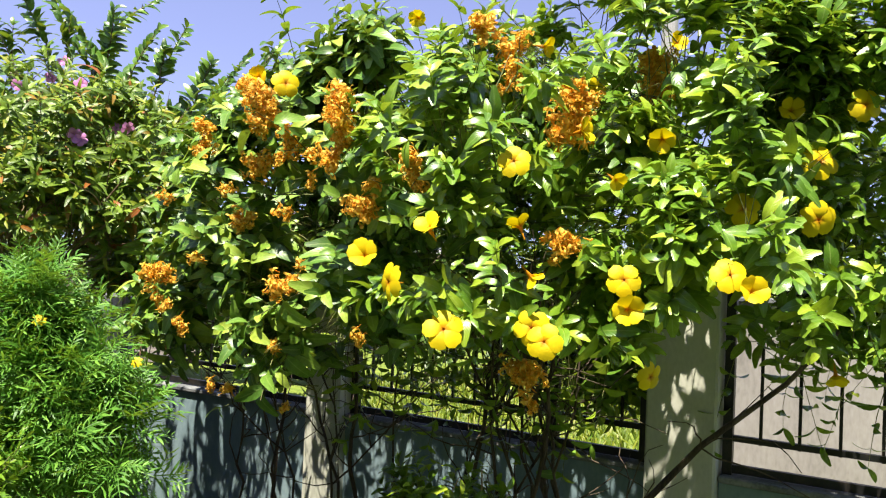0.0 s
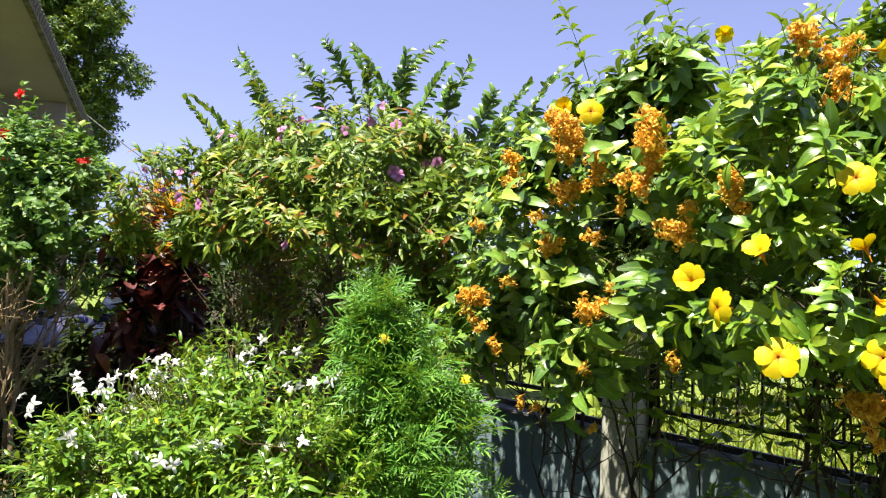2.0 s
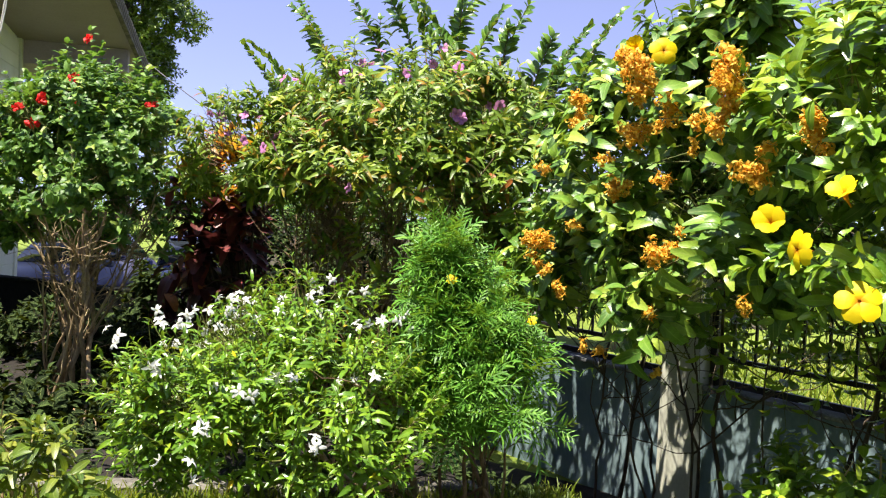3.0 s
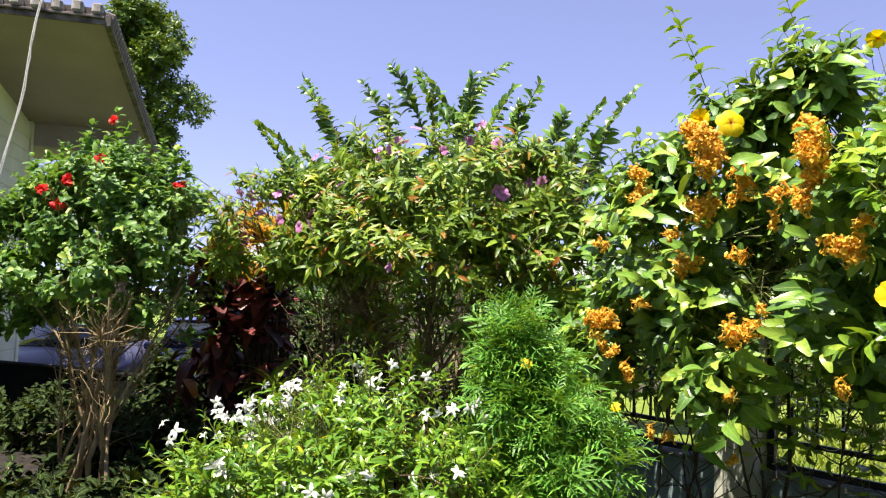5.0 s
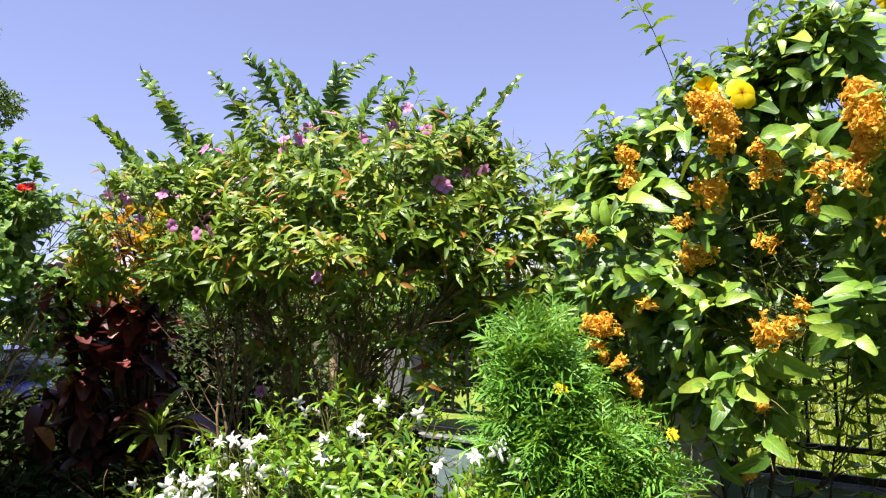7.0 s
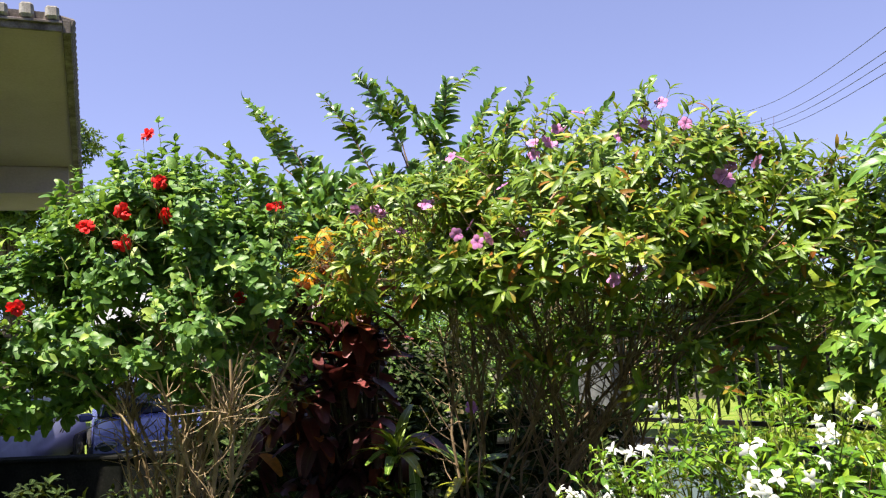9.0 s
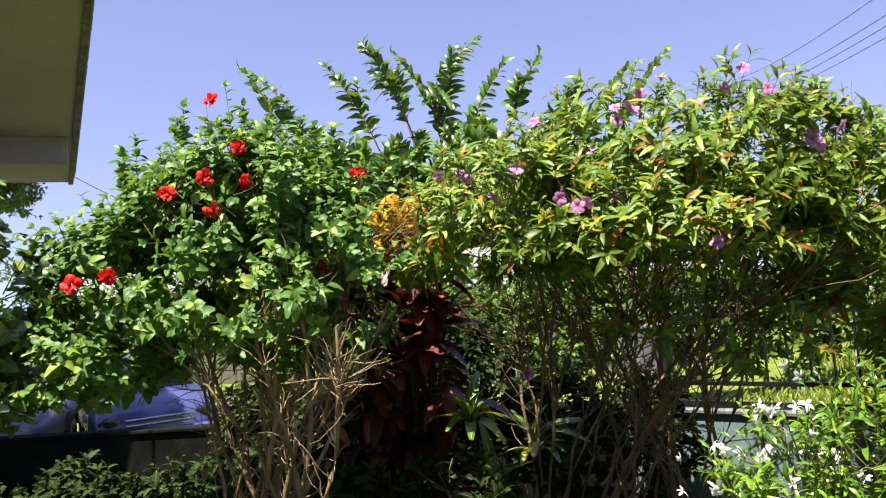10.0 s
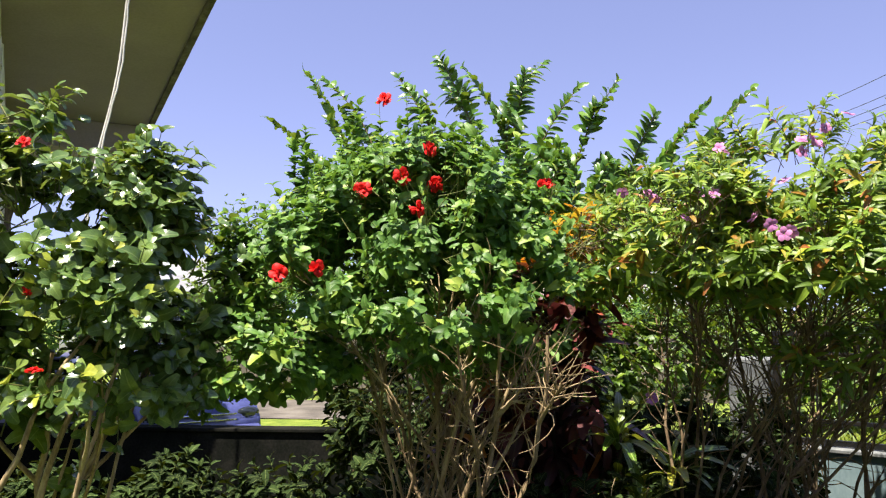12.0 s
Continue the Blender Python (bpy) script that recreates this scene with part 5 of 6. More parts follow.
# ---- feathery cosmos ----
cosmos = tagged(empty("yellow_cosmos", (-1.7, 3.55, 0.0)), "tall feathery bright green cosmos with tiny yellow flowers", "plant")
fo = Foliage()
kw = dict(per=2, angle=52, size=1.0, up=0.3, spread=0.5, twig=0.0025)
for ell, cnt in (((-1.71, 3.45, 0.83, 0.24, 0.28, 0.40), 135), ((-1.80, 3.42, 1.12, 0.10, 0.13, 0.22), 50), ((-1.60, 3.4, 0.62, 0.30, 0.30, 0.22), 85)):
    crown(fo, ell, cnt, 0.26, inner=0.45, bend=(0, 0, 0.15), lift=0.7, steps=3, nodes=5, clump=-0.04, freq=7, **kw)


def fern_leaf(length, seed):
    """A finely cut leaf: narrow lobes to both sides of a thin rib."""
    r2 = np.random.default_rng(seed)
    chunks = [blade(length, 0.006, 3, 0.05, 0.3)]
    for k in range(4):
        f = 0.22 + 0.19 * k
        for sg in (-1, 1):
            lob = blade(length * (0.42 - 0.22 * abs(f - 0.4)), 0.012, 2, 0.05, 0.25)
            a = np.array([sg * 0.75, 0.66, r2.normal(0, 0.12)])
            r, o = frames_np([(0, length * f, -0.3 * length * f * f + 0.03 * length)], [a], [(0, 0, 1)], [1.0])
            chunks.append(scatter(lob, r, o))
    return join(*chunks)


fo.build(cosmos, [fern_leaf(0.16, 1), fern_leaf(0.2, 2)], M_COSMOS, M_STEM, gaps=[(-1.65, 3.35, 0.1, 0.9, 0.9, 0.44)])
ln = stem_fan([(-1.7, 3.55, 0), (-1.65, 3.5, 0)], (-1.7, 3.45, 0.8), (0.25, 0.22, 0.1), 11, 0.010, 0.85, 0.025)
stems(cosmos, ln, M_STEMD)
CF = [flower_mesh("flower", 8, 0.022, 0.014, 10, M_COSF, seed=1, jit=0.1, tip=0.5, shape=0.7)]
put_flowers("flower", CF, [(-1.69, 3.2, 1.15), (-1.36, 3.3, 1.0), (-1.78, 3.15, 0.62)], cosmos, wob=0.2, label="small yellow cosmos flower")

# ---- hibiscus ----
hib = tagged(empty("hibiscus", (-5.6, 4.2, 0.0)), "tall hibiscus with glossy leaves and red double flowers", "shrub")
fo = Foliage()
kw = dict(per=3, angle=66, size=1.0, up=0.5, spread=0.5, twig=0.003, face=(0, -0.3, 0))
for ell, cnt in (((-5.55, 4.3, 1.9, 0.74, 0.62, 0.55), 360), ((-5.75, 4.55, 2.08, 0.55, 0.5, 0.34), 150), ((-5.05, 4.45, 1.8, 0.48, 0.5, 0.42), 190), ((-6.15, 4.05, 1.65, 0.5, 0.5, 0.4), 170), ((-5.5, 4.0, 1.45, 0.7, 0.45, 0.22), 80), ((-5.5, 4.5, 1.8, 0.7, 0.4, 0.5), 180), ((-6.35, 3.8, 1.2, 0.38, 0.35, 0.26), 75), ((-5.7, 5.0, 1.95, 0.5, 0.4, 0.35), 150), ((-5.6, 4.35, 1.2, 0.65, 0.4, 0.22), 60), ((-5.2, 4.4, 1.25, 0.55, 0.35, 0.22), 70), ((-5.8, 4.65, 1.5, 0.5, 0.3, 0.3), 90), ((-5.3, 5.75, 1.8, 0.5, 0.2, 0.32), 110), ((-6.45, 4.15, 1.05, 0.45, 0.35, 0.24), 75), ((-5.4, 4.95, 1.2, 0.45, 0.3, 0.35), 60), ((-6.4, 4.6, 1.5, 0.5, 0.4, 0.5), 120)):
    crown(fo, ell, cnt, 0.28, inner=0.6, bend=(0, 0, 0.1), steps=3, nodes=4, clump=-0.04, freq=4, **kw)
for (x, y, z), l in (((-5.9, 4.6, 2.1), 0.64), ((-6.08, 4.5, 2.12), 0.6), ((-6.13, 4.55, 2.1), 0.55), ((-6.02, 4.45, 2.1), 0.5), ((-5.7, 4.5, 2.12), 0.68), ((-5.65, 4.55, 2.1), 0.58), ((-5.75, 4.45, 2.1), 0.5), ((-6.38, 4.5, 2.1), 0.48), ((-6.42, 4.45, 2.05), 0.42), ((-5.3, 4.6, 2.15), 0.4), ((-5.05, 4.5, 2.1), 0.34), ((-5.45, 4.5, 2.15), 0.36), ((-6.25, 4.2, 2.0), 0.36), ((-4.85, 4.4, 2.0), 0.3)):
    fo.shoot(curve_pts((x, y, z), (rng.normal(0, 0.04), 0, 1), l, 6, (0, 0, 0), 0.012), nodes=14, start=0.05, **dict(kw, per=3, taper=0.75, up=0.2, angle=60))
hl = [blade(0.08, 0.05, 4, 0.12, 0.35, 0.75, shape=0.75), blade(0.092, 0.056, 4, 0.16, 0.5, 0.75, shape=0.75), blade(0.068, 0.044, 4, 0.1, 0.2, 0.75, shape=0.75)]
fo.build(hib, hl, M_HIB, M_STEM, singles=280, clear=REDS, hole=0.095, eye=(-3.2, 0.3, 1.4), gaps=CROTON_GAP)
ln = stem_fan([(-5.6, 4.2, 0), (-5.38, 4.25, 0), (-5.85, 4.15, 0), (-5.65, 4.1, 0), (-5.25, 4.2, 0)], (-5.45, 4.3, 1.5), (0.95, 0.5, 0.2), 15, 0.019, 1.45, 0.025)
ln += stem_fan([(-5.75, 4.15, 0), (-5.55, 4.2, 0)], (-5.3, 4.3, 1.2), (0.7, 0.3, 0.2), 3, 0.013, 1.35, 0.03, bows=(0.3, 0.7))
ln += [(curve_pts((-5.6, 4.15, -0.1), d, 1.75, 9, (0, 0, 0.12), 0.03), np.linspace(0.015, 0.006, 10)) for d in ((0.5, 0.15, 0.85),)]
stems(hib, ln, M_BARK)
tw = Foliage()
twiggy(tw, ln, 23, 0.26, 0.0038)
tw.build(hib, None, None, M_BARK)
RF = [flower_mesh("flower", 5, 0.044, 0.043, 15, M_RED, whorls=3, droop=0.25, seed=s, jit=0.35, tip=0.5, shape=1.3, fold=-0.35, n=5) for s in (1, 2, 3)]
put_flowers("flower", RF, REDS, hib, toward=(0.3, -0.8, 0.2), label="red double hibiscus flower")

# ---- broad-leaved hibiscus by the house ----
hib2 = tagged(empty("broad_leaved_hibiscus", (-7.2, 3.1, 0.0)), "broad-leaved grey-green hibiscus in the shade of the eave", "shrub")
fo = Foliage()
kw = dict(per=3, angle=66, size=1.0, up=0.5, spread=0.5, twig=0.004, face=(0.1, -0.3, 0))
for ell, cnt in (((-7.2, 3.3, 1.75, 0.75, 0.6, 0.55), 260), ((-7.32, 3.1, 2.25, 0.3, 0.35, 0.33), 60), ((-7.35, 3.25, 1.35, 0.5, 0.4, 0.4), 120), ((-7.1, 3.15, 1.95, 0.4, 0.35, 0.28), 70), ((-6.85, 3.2, 1.35, 0.45, 0.45, 0.4), 100), ((-7.7, 3.4, 1.9, 0.5, 0.5, 0.5), 90), ((-6.75, 3.6, 1.6, 0.4, 0.4, 0.45), 90), ((-6.75, 3.45, 1.15, 0.35, 0.35, 0.25), 60), ((-6.72, 3.35, 1.8, 0.3, 0.3, 0.45), 100), ((-6.62, 3.2, 1.6, 0.22, 0.2, 0.3), 45), ((-7.35, 3.25, 0.85, 0.42, 0.35, 0.35), 35)):
    crown(fo, ell, cnt, 0.3, inner=0.6, bend=(0, 0, -0.1), steps=3, nodes=3, front=(0.5, -0.8, 0.3), clump=-0.05, freq=3.5, **kw)
bl = [blade(0.095, 0.075, 4, 0.12, 0.4, 0.7, shape=0.7), blade(0.11, 0.08, 4, 0.16, 0.5, 0.7, shape=0.7), blade(0.075, 0.06, 4, 0.1, 0.2, 0.7, shape=0.7)]
fo.build(hib2, bl, M_HIB2, M_STEM, singles=200, clear=REDS[-2:], hole=0.16, eye=(-4.0, 0.3, 1.4), gaps=[(-6.15, 3.45, 1.8, 0.32, 0.35, 0.3)])
ln = stem_fan([(-7.2, 3.1, 0), (-7.05, 3.05, 0)], (-7.1, 3.25, 1.3), (0.5, 0.3, 0.2), 9, 0.018, 1.35)
stems(hib2, ln, M_BARK)
put_flowers("flower", RF, [(-6.64, 2.6, 1.24), (-6.95, 2.85, 2.18), (-6.88, 2.82, 1.54)], hib2, size=(0.55, 0.7), label="crumpled crimson flower")

# ---- dark cordyline, croton and striped plants ----
def rosette(fo, c, count, size, lo=15, hi=80, up=0.4):
    for k in range(count):
        az, el = rng.uniform(0, 6.28), radians(rng.uniform(lo, hi))
        a = np.array([math.cos(az) * math.cos(el), math.sin(az) * math.cos(el), math.sin(el)])
        fo.leaf(np.array(c) + a * 0.02 - np.array([0, 0, 0.12 * rng.uniform(0, 1)]), a, np.array([0, 0, 1.0]) + rng.normal(0, 0.15, 3), size * rng.uniform(0.75, 1.15))


cord = tagged(empty("dark_cordyline", (-5.0, 5.65, 0.0)), "dark maroon leafed plant in deep shade", "plant")
fo = Foliage()
heads = [((-5.2 + rng.uniform(-0.55, 0.55) if z < 0.95 else -5.0 + rng.uniform(-0.4, 0.32)), (5.42 if z < 0.95 else 5.3) + rng.normal(0, 0.13), z) for z in np.linspace(0.25, 1.72, 46)]
for h in heads:
    rosette(fo, h, 13, 1.0, *((-25, 62) if h[2] > 1.0 else (-75, 20)))
fo.build(cord, [blade(0.27, 0.11, 5, 0.15, 0.45, 0.8), blade(0.23, 0.095, 5, 0.15, 0.25, 0.8)], M_CORD, M_BARKD, singles=225, foliage="leaves_inner")
stems(cord, [(np.array([(-5.0 + 0.3 * (h[0] + 5.0), 5.65 + 0.3 * (h[1] - 5.65), ground_z(-5.0, 5.65) - 0.02), (h[0] * 0.5 - 2.5, h[1] * 0.5 + 2.82, h[2] * 0.5), h]), np.array((0.018, 0.015, 0.01))) for h in heads], M_BARKD)

crot = tagged(empty("croton", (-4.9, 5.75, 0.0)), "croton with yellow and orange leaves", "plant")
fo = Foliage()
heads = [(-4.97 + rng.normal(0, 0.17), 5.22 + rng.normal(0, 0.12), z) for z in np.linspace(1.55, 2.1, 20)]
for h in heads:
    rosette(fo, h, 16, 0.95, -15, 75)
fo.build(crot, [blade(0.17, 0.055, 4, 0.12, 0.4, 0.8), blade(0.14, 0.05, 4, 0.1, 0.25, 0.8)], M_CROT, M_STEM, singles=80, foliage="leaves_inner")
stems(crot, [(np.array([(-4.9 + 0.2 * (h[0] + 4.76), 5.75, -0.15), (-4.88 + 0.5 * (h[0] + 4.76), 5.7, 1.0), h]), np.array((0.012, 0.009, 0.006))) for h in heads], M_BARKD)

for x, y, z in ((-4.55, 5.15, 0.68), (-4.45, 5.1, 0.2), (-4.2, 5.45, 0.45)):
    st = tagged(empty("striped_dracaena", (x, y, float(ground_z(x, y)))), "arching striped green leaves in a rosette", "plant", group="striped plants in the bed")
    fo = Foliage()
    rosette(fo, (x, y, z), 18, 1.0, 5, 80)
    fo.build(st, [blade(0.34, 0.07, 6, 0.15, 0.6, 0.7), blade(0.28, 0.06, 6, 0.15, 0.4, 0.7)], M_STRIPE, M_STEM, singles=17, foliage="leaves_inner")
    stems(st, [(np.array([(x, y, ground_z(x, y) - 0.02), (x + 0.02, y, z)]), np.array((0.014, 0.012)))], M_BARKD)

# ---- low plants in the bed ----
def low_bush(name, label, ell, count, tmpls, material, per=2, length=0.22, singles=60, cat="shrub"):
    x, y = ell[0], ell[1]
    ob = tagged(empty(name, (x, y, float(ground_z(x, y)))), label, cat)
    fo = Foliage()
    crown(fo, ell, count, length, inner=0.4, bend=(0, 0, 0.1), steps=3, nodes=4, per=per, angle=60, size=1.0, up=0.5, spread=0.4, twig=0.003, bias=-0.6)
    fo.build(ob, tmpls, material, M_STEM, singles=singles)
    ln = stem_fan([(x, y, 0)], ell[:3], [r * 0.6 for r in ell[3:6]], 6, 0.008, ell[2])
    stems(ob, ln, M_BARK)
    return ob


vl = [blade(0.10, 0.034, 5, 0.14, 0.45, 0.8), blade(0.085, 0.03, 5, 0.15, 0.6, 0.8)]
low_bush("variegated_shrub", "low shrub with pale yellow-green leaves", (-2.74, 2.02, 0.45, 0.28, 0.22, 0.12), 34, vl, M_VARI)
low_bush("green_shrub", "low bright green shrub before the fence wall", (-0.25, 4.1, 0.2, 0.36, 0.3, 0.24), 75, [blade(0.10, 0.048, 4, 0.12, 0.3, 0.8), blade(0.11, 0.052, 4, 0.15, 0.45, 0.8)], M_ALLA)
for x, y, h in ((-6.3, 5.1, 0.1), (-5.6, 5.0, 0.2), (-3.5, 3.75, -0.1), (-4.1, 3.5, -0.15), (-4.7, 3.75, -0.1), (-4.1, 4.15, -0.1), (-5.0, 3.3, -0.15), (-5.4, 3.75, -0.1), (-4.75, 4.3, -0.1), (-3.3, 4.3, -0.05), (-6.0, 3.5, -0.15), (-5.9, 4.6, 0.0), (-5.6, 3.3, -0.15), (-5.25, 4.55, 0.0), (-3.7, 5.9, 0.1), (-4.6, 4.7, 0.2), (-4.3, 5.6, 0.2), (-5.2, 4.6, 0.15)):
    low_bush("undergrowth", "leafy undergrowth, its shade put into the leaf colour", (x, y, h, 0.5, 0.4, 0.3), 40, [blade(0.12, 0.075, 3, 0.12, 0.4, 0.75), blade(0.10, 0.06, 3, 0.12, 0.3, 0.75)], M_UNDER, singles=25)

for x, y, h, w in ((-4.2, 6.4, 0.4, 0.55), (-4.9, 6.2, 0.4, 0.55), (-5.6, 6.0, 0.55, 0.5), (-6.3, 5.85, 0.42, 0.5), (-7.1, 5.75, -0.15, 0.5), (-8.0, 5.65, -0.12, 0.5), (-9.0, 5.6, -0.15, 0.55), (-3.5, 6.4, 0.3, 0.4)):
    shrub = low_bush("shade_shrub", "broad-leaved shrub before the road wall, coloured dark for shade", (x, y, h, w, 0.35, 0.5), 90, [blade(0.14, 0.07, 3, 0.12, 0.4, 0.75), blade(0.11, 0.06, 3, 0.12, 0.3, 0.75)], M_UNDER, singles=20)
    if x == -4.2:
        put_flowers("flower", PF, [(-4.3, 6.06, 0.8)], shrub, wob=0.1, size=(1.3, 1.3), label="single pink flower")

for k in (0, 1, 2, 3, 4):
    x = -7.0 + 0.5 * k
    low_bush("roadside_shrub", "tall leafy shrub behind the low wall, coloured dark for shade", (x, 7.55 + 0.12 * (k % 3), 0.5 + 0.2 * (k % 2), 0.5, 0.4, 0.95), 130, [blade(0.14, 0.07, 3, 0.12, 0.4, 0.75), blade(0.11, 0.06, 3, 0.12, 0.3, 0.75)], M_UNDER, singles=15)

for x, y, h, w in ((-1.3, 14.0, 0.4, 0.85), (-0.2, 14.5, 0.5, 0.9), (-6.2, 13.6, 0.5, 0.9), (-4.9, 13.2, 0.4, 0.85), (-3.7, 13.4, 0.65, 0.9), (-2.5, 13.7, 0.45, 0.85)):
    low_bush("lawn_bush", "dark leafy bush standing on the lawn", (x, y, h, w, 0.6, 1.1), 220, [blade(0.2, 0.1, 3, 0.12, 0.4, 0.75), blade(0.16, 0.08, 3, 0.12, 0.3, 0.75)], M_TREE, singles=0)

cover = tagged(empty("ground_cover", (-4.0, 4.3, -0.1)), "low ground cover over the bed, coloured dark for shade", "ground cover", kind="stuff")
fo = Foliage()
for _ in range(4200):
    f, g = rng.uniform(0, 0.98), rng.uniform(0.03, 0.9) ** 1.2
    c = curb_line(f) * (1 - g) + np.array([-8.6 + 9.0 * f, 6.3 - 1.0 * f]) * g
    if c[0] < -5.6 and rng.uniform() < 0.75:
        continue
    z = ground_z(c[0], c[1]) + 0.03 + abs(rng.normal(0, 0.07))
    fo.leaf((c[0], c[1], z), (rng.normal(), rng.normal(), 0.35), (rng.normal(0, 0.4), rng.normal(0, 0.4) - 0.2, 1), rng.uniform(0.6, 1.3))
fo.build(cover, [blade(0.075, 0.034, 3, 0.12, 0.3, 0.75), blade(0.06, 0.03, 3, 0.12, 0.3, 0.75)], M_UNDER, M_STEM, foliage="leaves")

# ---- far feathery tree ----
crepe = tagged(empty("feathery_tree", (-6.0, 11.3, -0.65)), "tree with arching feathery leafy shoots against the sky", "tree")
fo = Foliage()
kw = dict(per=2, angle=56, size=1.5, up=0.1, spread=0.12, twist=0.0, twig=0.012, jitter=0.07, taper=0.6, tn=0.5, face=(0.1, -0.6, 0.1), flat=1.0)
hub = np.array([-6.0, 11.3, 2.1])
tips = [(-7.76, 8.47, 3.71), (-8.63, 10.49, 4.88), (-7.19, 11.84, 5.38), (-9.47, 10.39, 4.33), (-9.35, 11.5, 5.37), (-7.58, 10.74, 4.9), (-6.9, 10.51, 5.06), (-6.68, 11.15, 5.1), (-5.76, 11.08, 4.95), (-5.52, 11.85, 5.33), (-4.47, 10.64, 4.56), (-3.4, 10.09, 4.01), (-2.89, 9.78, 4.08), (-3.59, 10.01, 3.75), (-8.49, 10.87, 4.48), (-5.0, 10.9, 4.6), (-6.2, 10.9, 4.35), (-7.9, 11.0, 4.0), (-4.0, 10.4, 4.0)]
for tp in tips:
    tp = np.array(tp)
    side = unit((tp - hub) * np.array([1, 1, 0]))
    b = tp - np.array([0, 0, 1.25]) - side * rng.uniform(0.5, 0.9)
    f = np.linspace(0, 1, 9)[:, None]
    mid = b + np.array([0, 0, 0.75]) + side * 0.2 + rng.normal(0, 0.06, 3)
    pts = (1 - f) ** 2 * b + 2 * f * (1 - f) * mid + f * f * tp
    fo.shoot(pts, nodes=17, start=0.05, **kw)
    fo.lines.append((np.array([hub, (hub + b) / 2 + np.array([0, 0, -0.2]), b]), np.array((0.04, 0.025, 0.013))))
    i = int(rng.integers(1, 4))
    c = curve_pts(pts[i], unit(pts[i + 1] - pts[i]) + rng.normal(0, 0.5, 3), rng.uniform(0.4, 0.6), 5, (0, 0, 0.2), 0.04)
    fo.shoot(c, nodes=6, start=0.1, **kw)
for ell, cnt in (((-6.6, 11.0, 3.2, 1.1, 0.6, 0.4), 26), ((-8.0, 10.4, 3.1, 0.8, 0.5, 0.4), 20), ((-5.0, 10.8, 2.9, 1.4, 0.8, 0.55), 60), ((-7.4, 10.9, 2.9, 1.5, 0.9, 0.55), 60)):
    crown(fo, ell, cnt, 0.8, nodes=10, steps=4, **kw)
gl_ = [blade(0.17, 0.088, 4, 0.14, 0.45, 0.75, shape=0.85), blade(0.15, 0.08, 4, 0.14, 0.25, 0.75, shape=0.85)]
fo.build(crepe, gl_, M_GUAVA, M_STEMD)
stems(crepe, [(np.array([(-6.0, 11.3, -0.7), (-5.95, 11.25, 1.0), tuple(hub)]), np.array((0.10, 0.08, 0.05)))], M_BARK, name="trunk")


# ---- far trees and hedges ----
def far_tree(x, y, h, w, trunk_h, label, n_ell=9, leaf=0.22, count=45, seed=0):
    ob = tagged(empty("tree", (x, y, -0.65)), label, "tree", group="trees beyond the road")
    r2 = np.random.default_rng(seed)
    fo = Foliage()
    for i in range(n_ell):
        f = (i + 0.5) / n_ell
        z = trunk_h + (h - trunk_h) * f
        k = w * r2.uniform(0.2, 0.42)
        rad = w * (0.25 + 0.45 * math.sin(math.pi * (0.15 + 0.8 * f)))
        az = i * 2.4
        rad *= r2.uniform(0.45, 1.35)
        c = (x + math.cos(az) * rad * 0.7, y + math.sin(az) * rad * 0.7, z)
        crown(fo, (*c, k, k, k * 0.75), count, k * 0.7, inner=0.45, bias=-1.0, steps=3, nodes=4, per=4, angle=60, size=leaf / 0.2, up=0.5, twig=0)
        fo.lines.append((np.array([(x, y, trunk_h * 0.7), (x * 0.6 + c[0] * 0.4, y * 0.6 + c[1] * 0.4, trunk_h * 0.5 + z * 0.5 - 0.3), c]), np.array((0.07, 0.04, 0.015))))
    fo.build(ob, [blade(0.2, 0.09, 2, 0.1, 0.3, 0.8)], M_TREE, M_BARKD, foliage="crown")
    stems(ob, [(np.array([(x, y, -0.7), (x + 0.1, y, trunk_h * 0.5), (x, y, trunk_h), (x, y, h * 0.85)]), np.array((0.25, 0.2, 0.14, 0.05)))], M_BARKD, name="trunk")


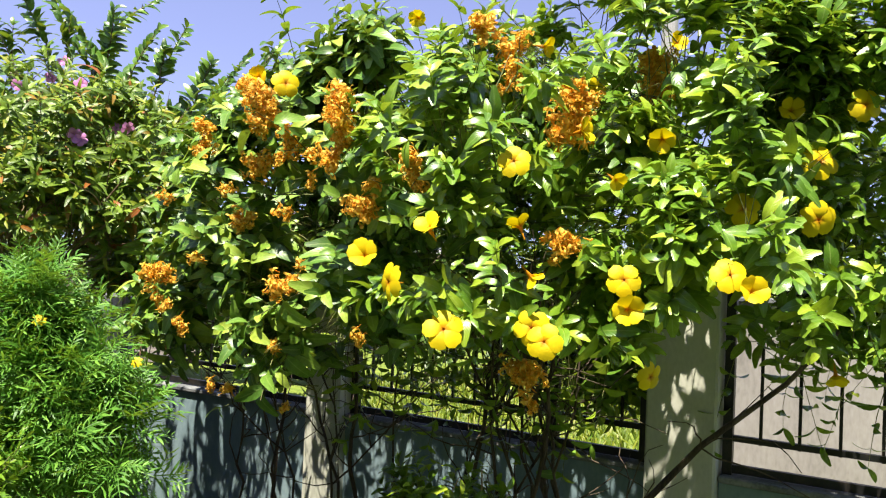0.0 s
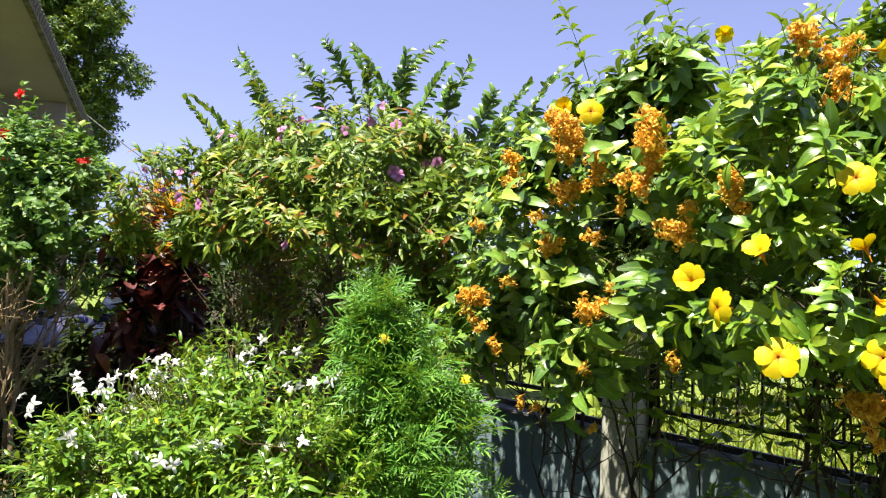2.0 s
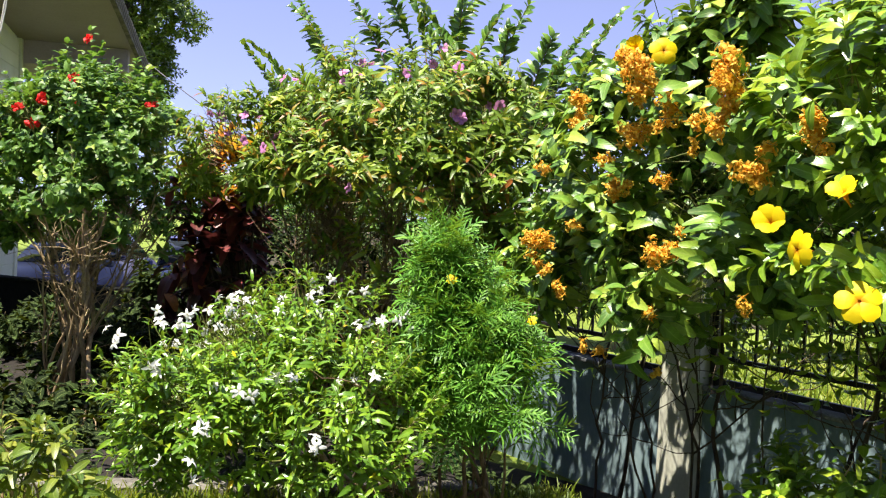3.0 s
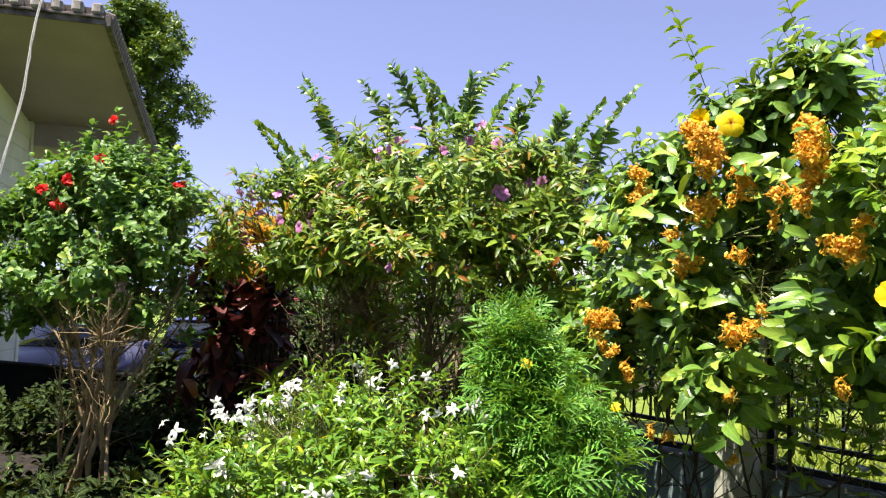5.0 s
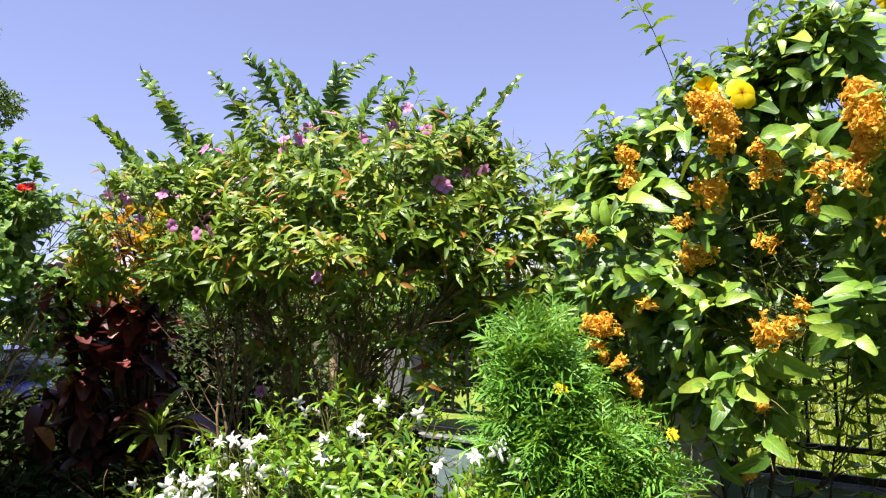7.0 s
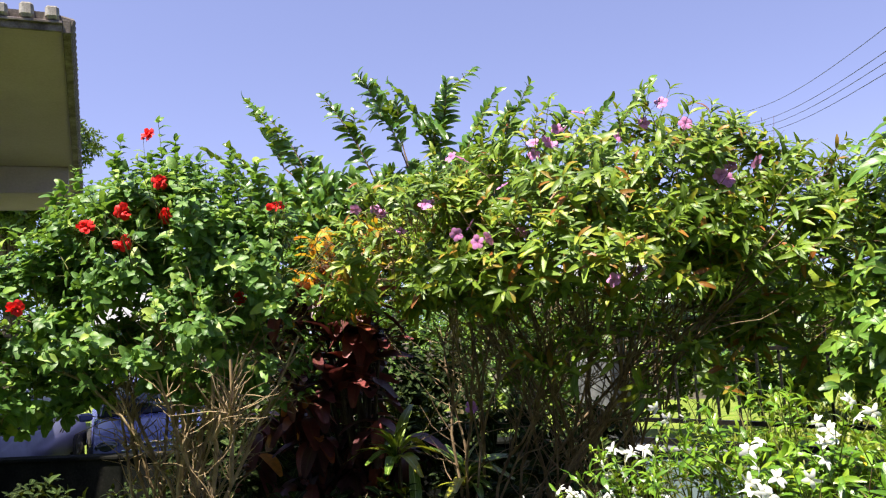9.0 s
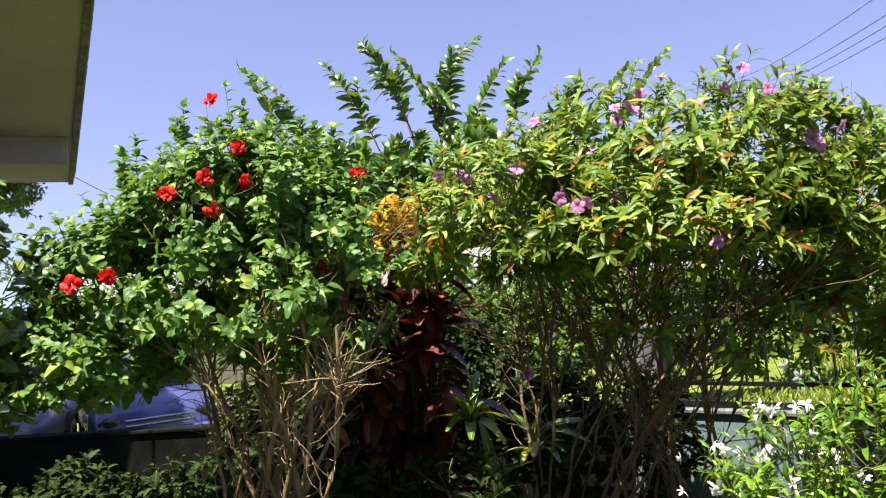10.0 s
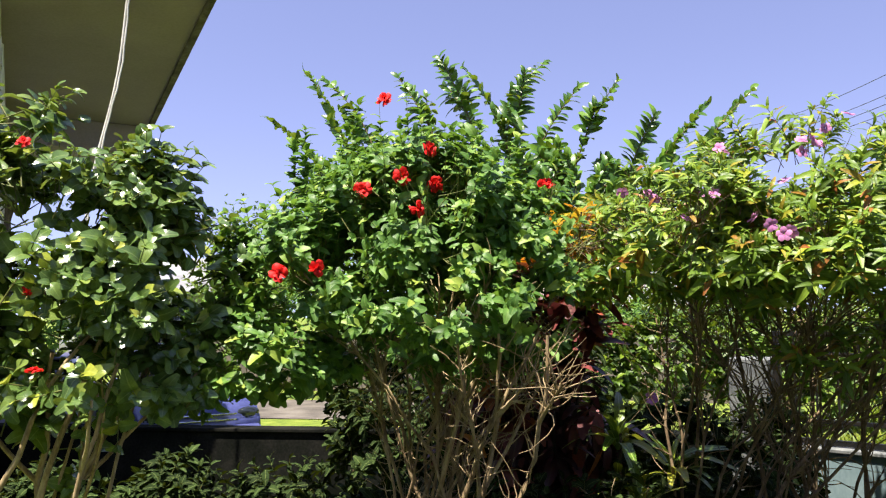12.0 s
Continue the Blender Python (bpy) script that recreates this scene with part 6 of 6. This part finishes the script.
far_tree(-18.9, 15.6, 9.6, 2.2, 4.6, "tall leafy tree behind the house", 20, 0.17, 130, 4)
far_tree(-13.0, 27.0, 4.5, 5.0, 1.2, "round leafy tree beyond the road", 10, 0.28, 45, 5)
far_tree(-3.0, 30.0, 4.2, 6.0, 1.2, "broad leafy tree beyond the lawn", 10, 0.28, 45, 6)
far_tree(5.0, 28.0, 4.5, 6.0, 1.0, "broad leafy tree beyond the lawn", 10, 0.28, 45, 7)
far_tree(-19.0, 31.0, 5.0, 6.0, 1.2, "round leafy tree beyond the road", 10, 0.28, 45, 8)
far_tree(12.0, 24.0, 5.0, 6.0, 1.0, "broad leafy tree beyond the lawn", 10, 0.28, 45, 9)
far_tree(-28.0, 20.0, 6.0, 6.0, 1.0, "leafy tree beyond the house", 10, 0.28, 45, 10)
hedge = tagged(empty("hedge", (-9.0, 17.0, -0.65)), "uneven leafy hedge beside the road", "hedge", kind="stuff")
fo = Foliage()
for k in range(16):
    crown(fo, (-22 + 1.2 * k, 17.0 + 0.2 * k, 0.5 + 0.35 * (k * k % 5) / 2, 0.95, 0.7, 1.45), 75, 0.45, steps=3, nodes=4, per=4, angle=60, size=1.1, up=0.5, twig=0)
fo.build(hedge, [blade(0.15, 0.07, 2, 0.1, 0.3, 0.8)], M_HIB, M_STEM)

far_hedge = tagged(empty("tall_hedge", (2.0, 23.0, -0.65)), "dense dark hedge and bushes at the lawn's far edge", "hedge", kind="stuff")
fo = Foliage()
for k in range(26):
    crown(fo, (-10 + 1.1 * k, 23.0 + rng.normal(0, 0.5), 0.6 + rng.uniform(0, 0.5), 1.0, 0.8, 1.3 + rng.uniform(0, 0.6)), 60, 0.6, steps=3, nodes=4, per=4, angle=60, size=1.3, up=0.5, twig=0)
fo.build(far_hedge, [blade(0.2, 0.09, 2, 0.1, 0.3, 0.8)], M_TREE, M_STEM)

# ---- grass along the curb ----
grass = tagged(empty("grass", (-3.0, 2.6, 0)), "tufts of green grass along the curb", "grass", kind="stuff")
fo = Foliage()
for _ in range(8500):
    f = rng.uniform(0.05, 0.85)
    c = curb_line(f) + np.array([0.45, -0.75]) * rng.uniform(0.06, 1.2) ** 1.0 * 0.5
    a = np.array([rng.normal(0, 0.25), rng.normal(0, 0.25), 1])
    fo.leaf((c[0], c[1], 0.0), a, (rng.normal(), rng.normal(), 0.1), rng.uniform(0.5, 1.2))
fo.build(grass, [blade(0.11, 0.007, 3, 0.1, 0.3, 0.6), blade(0.09, 0.006, 3, 0.1, 0.5, 0.6)], M_GRASS, M_STEM, foliage="blades")
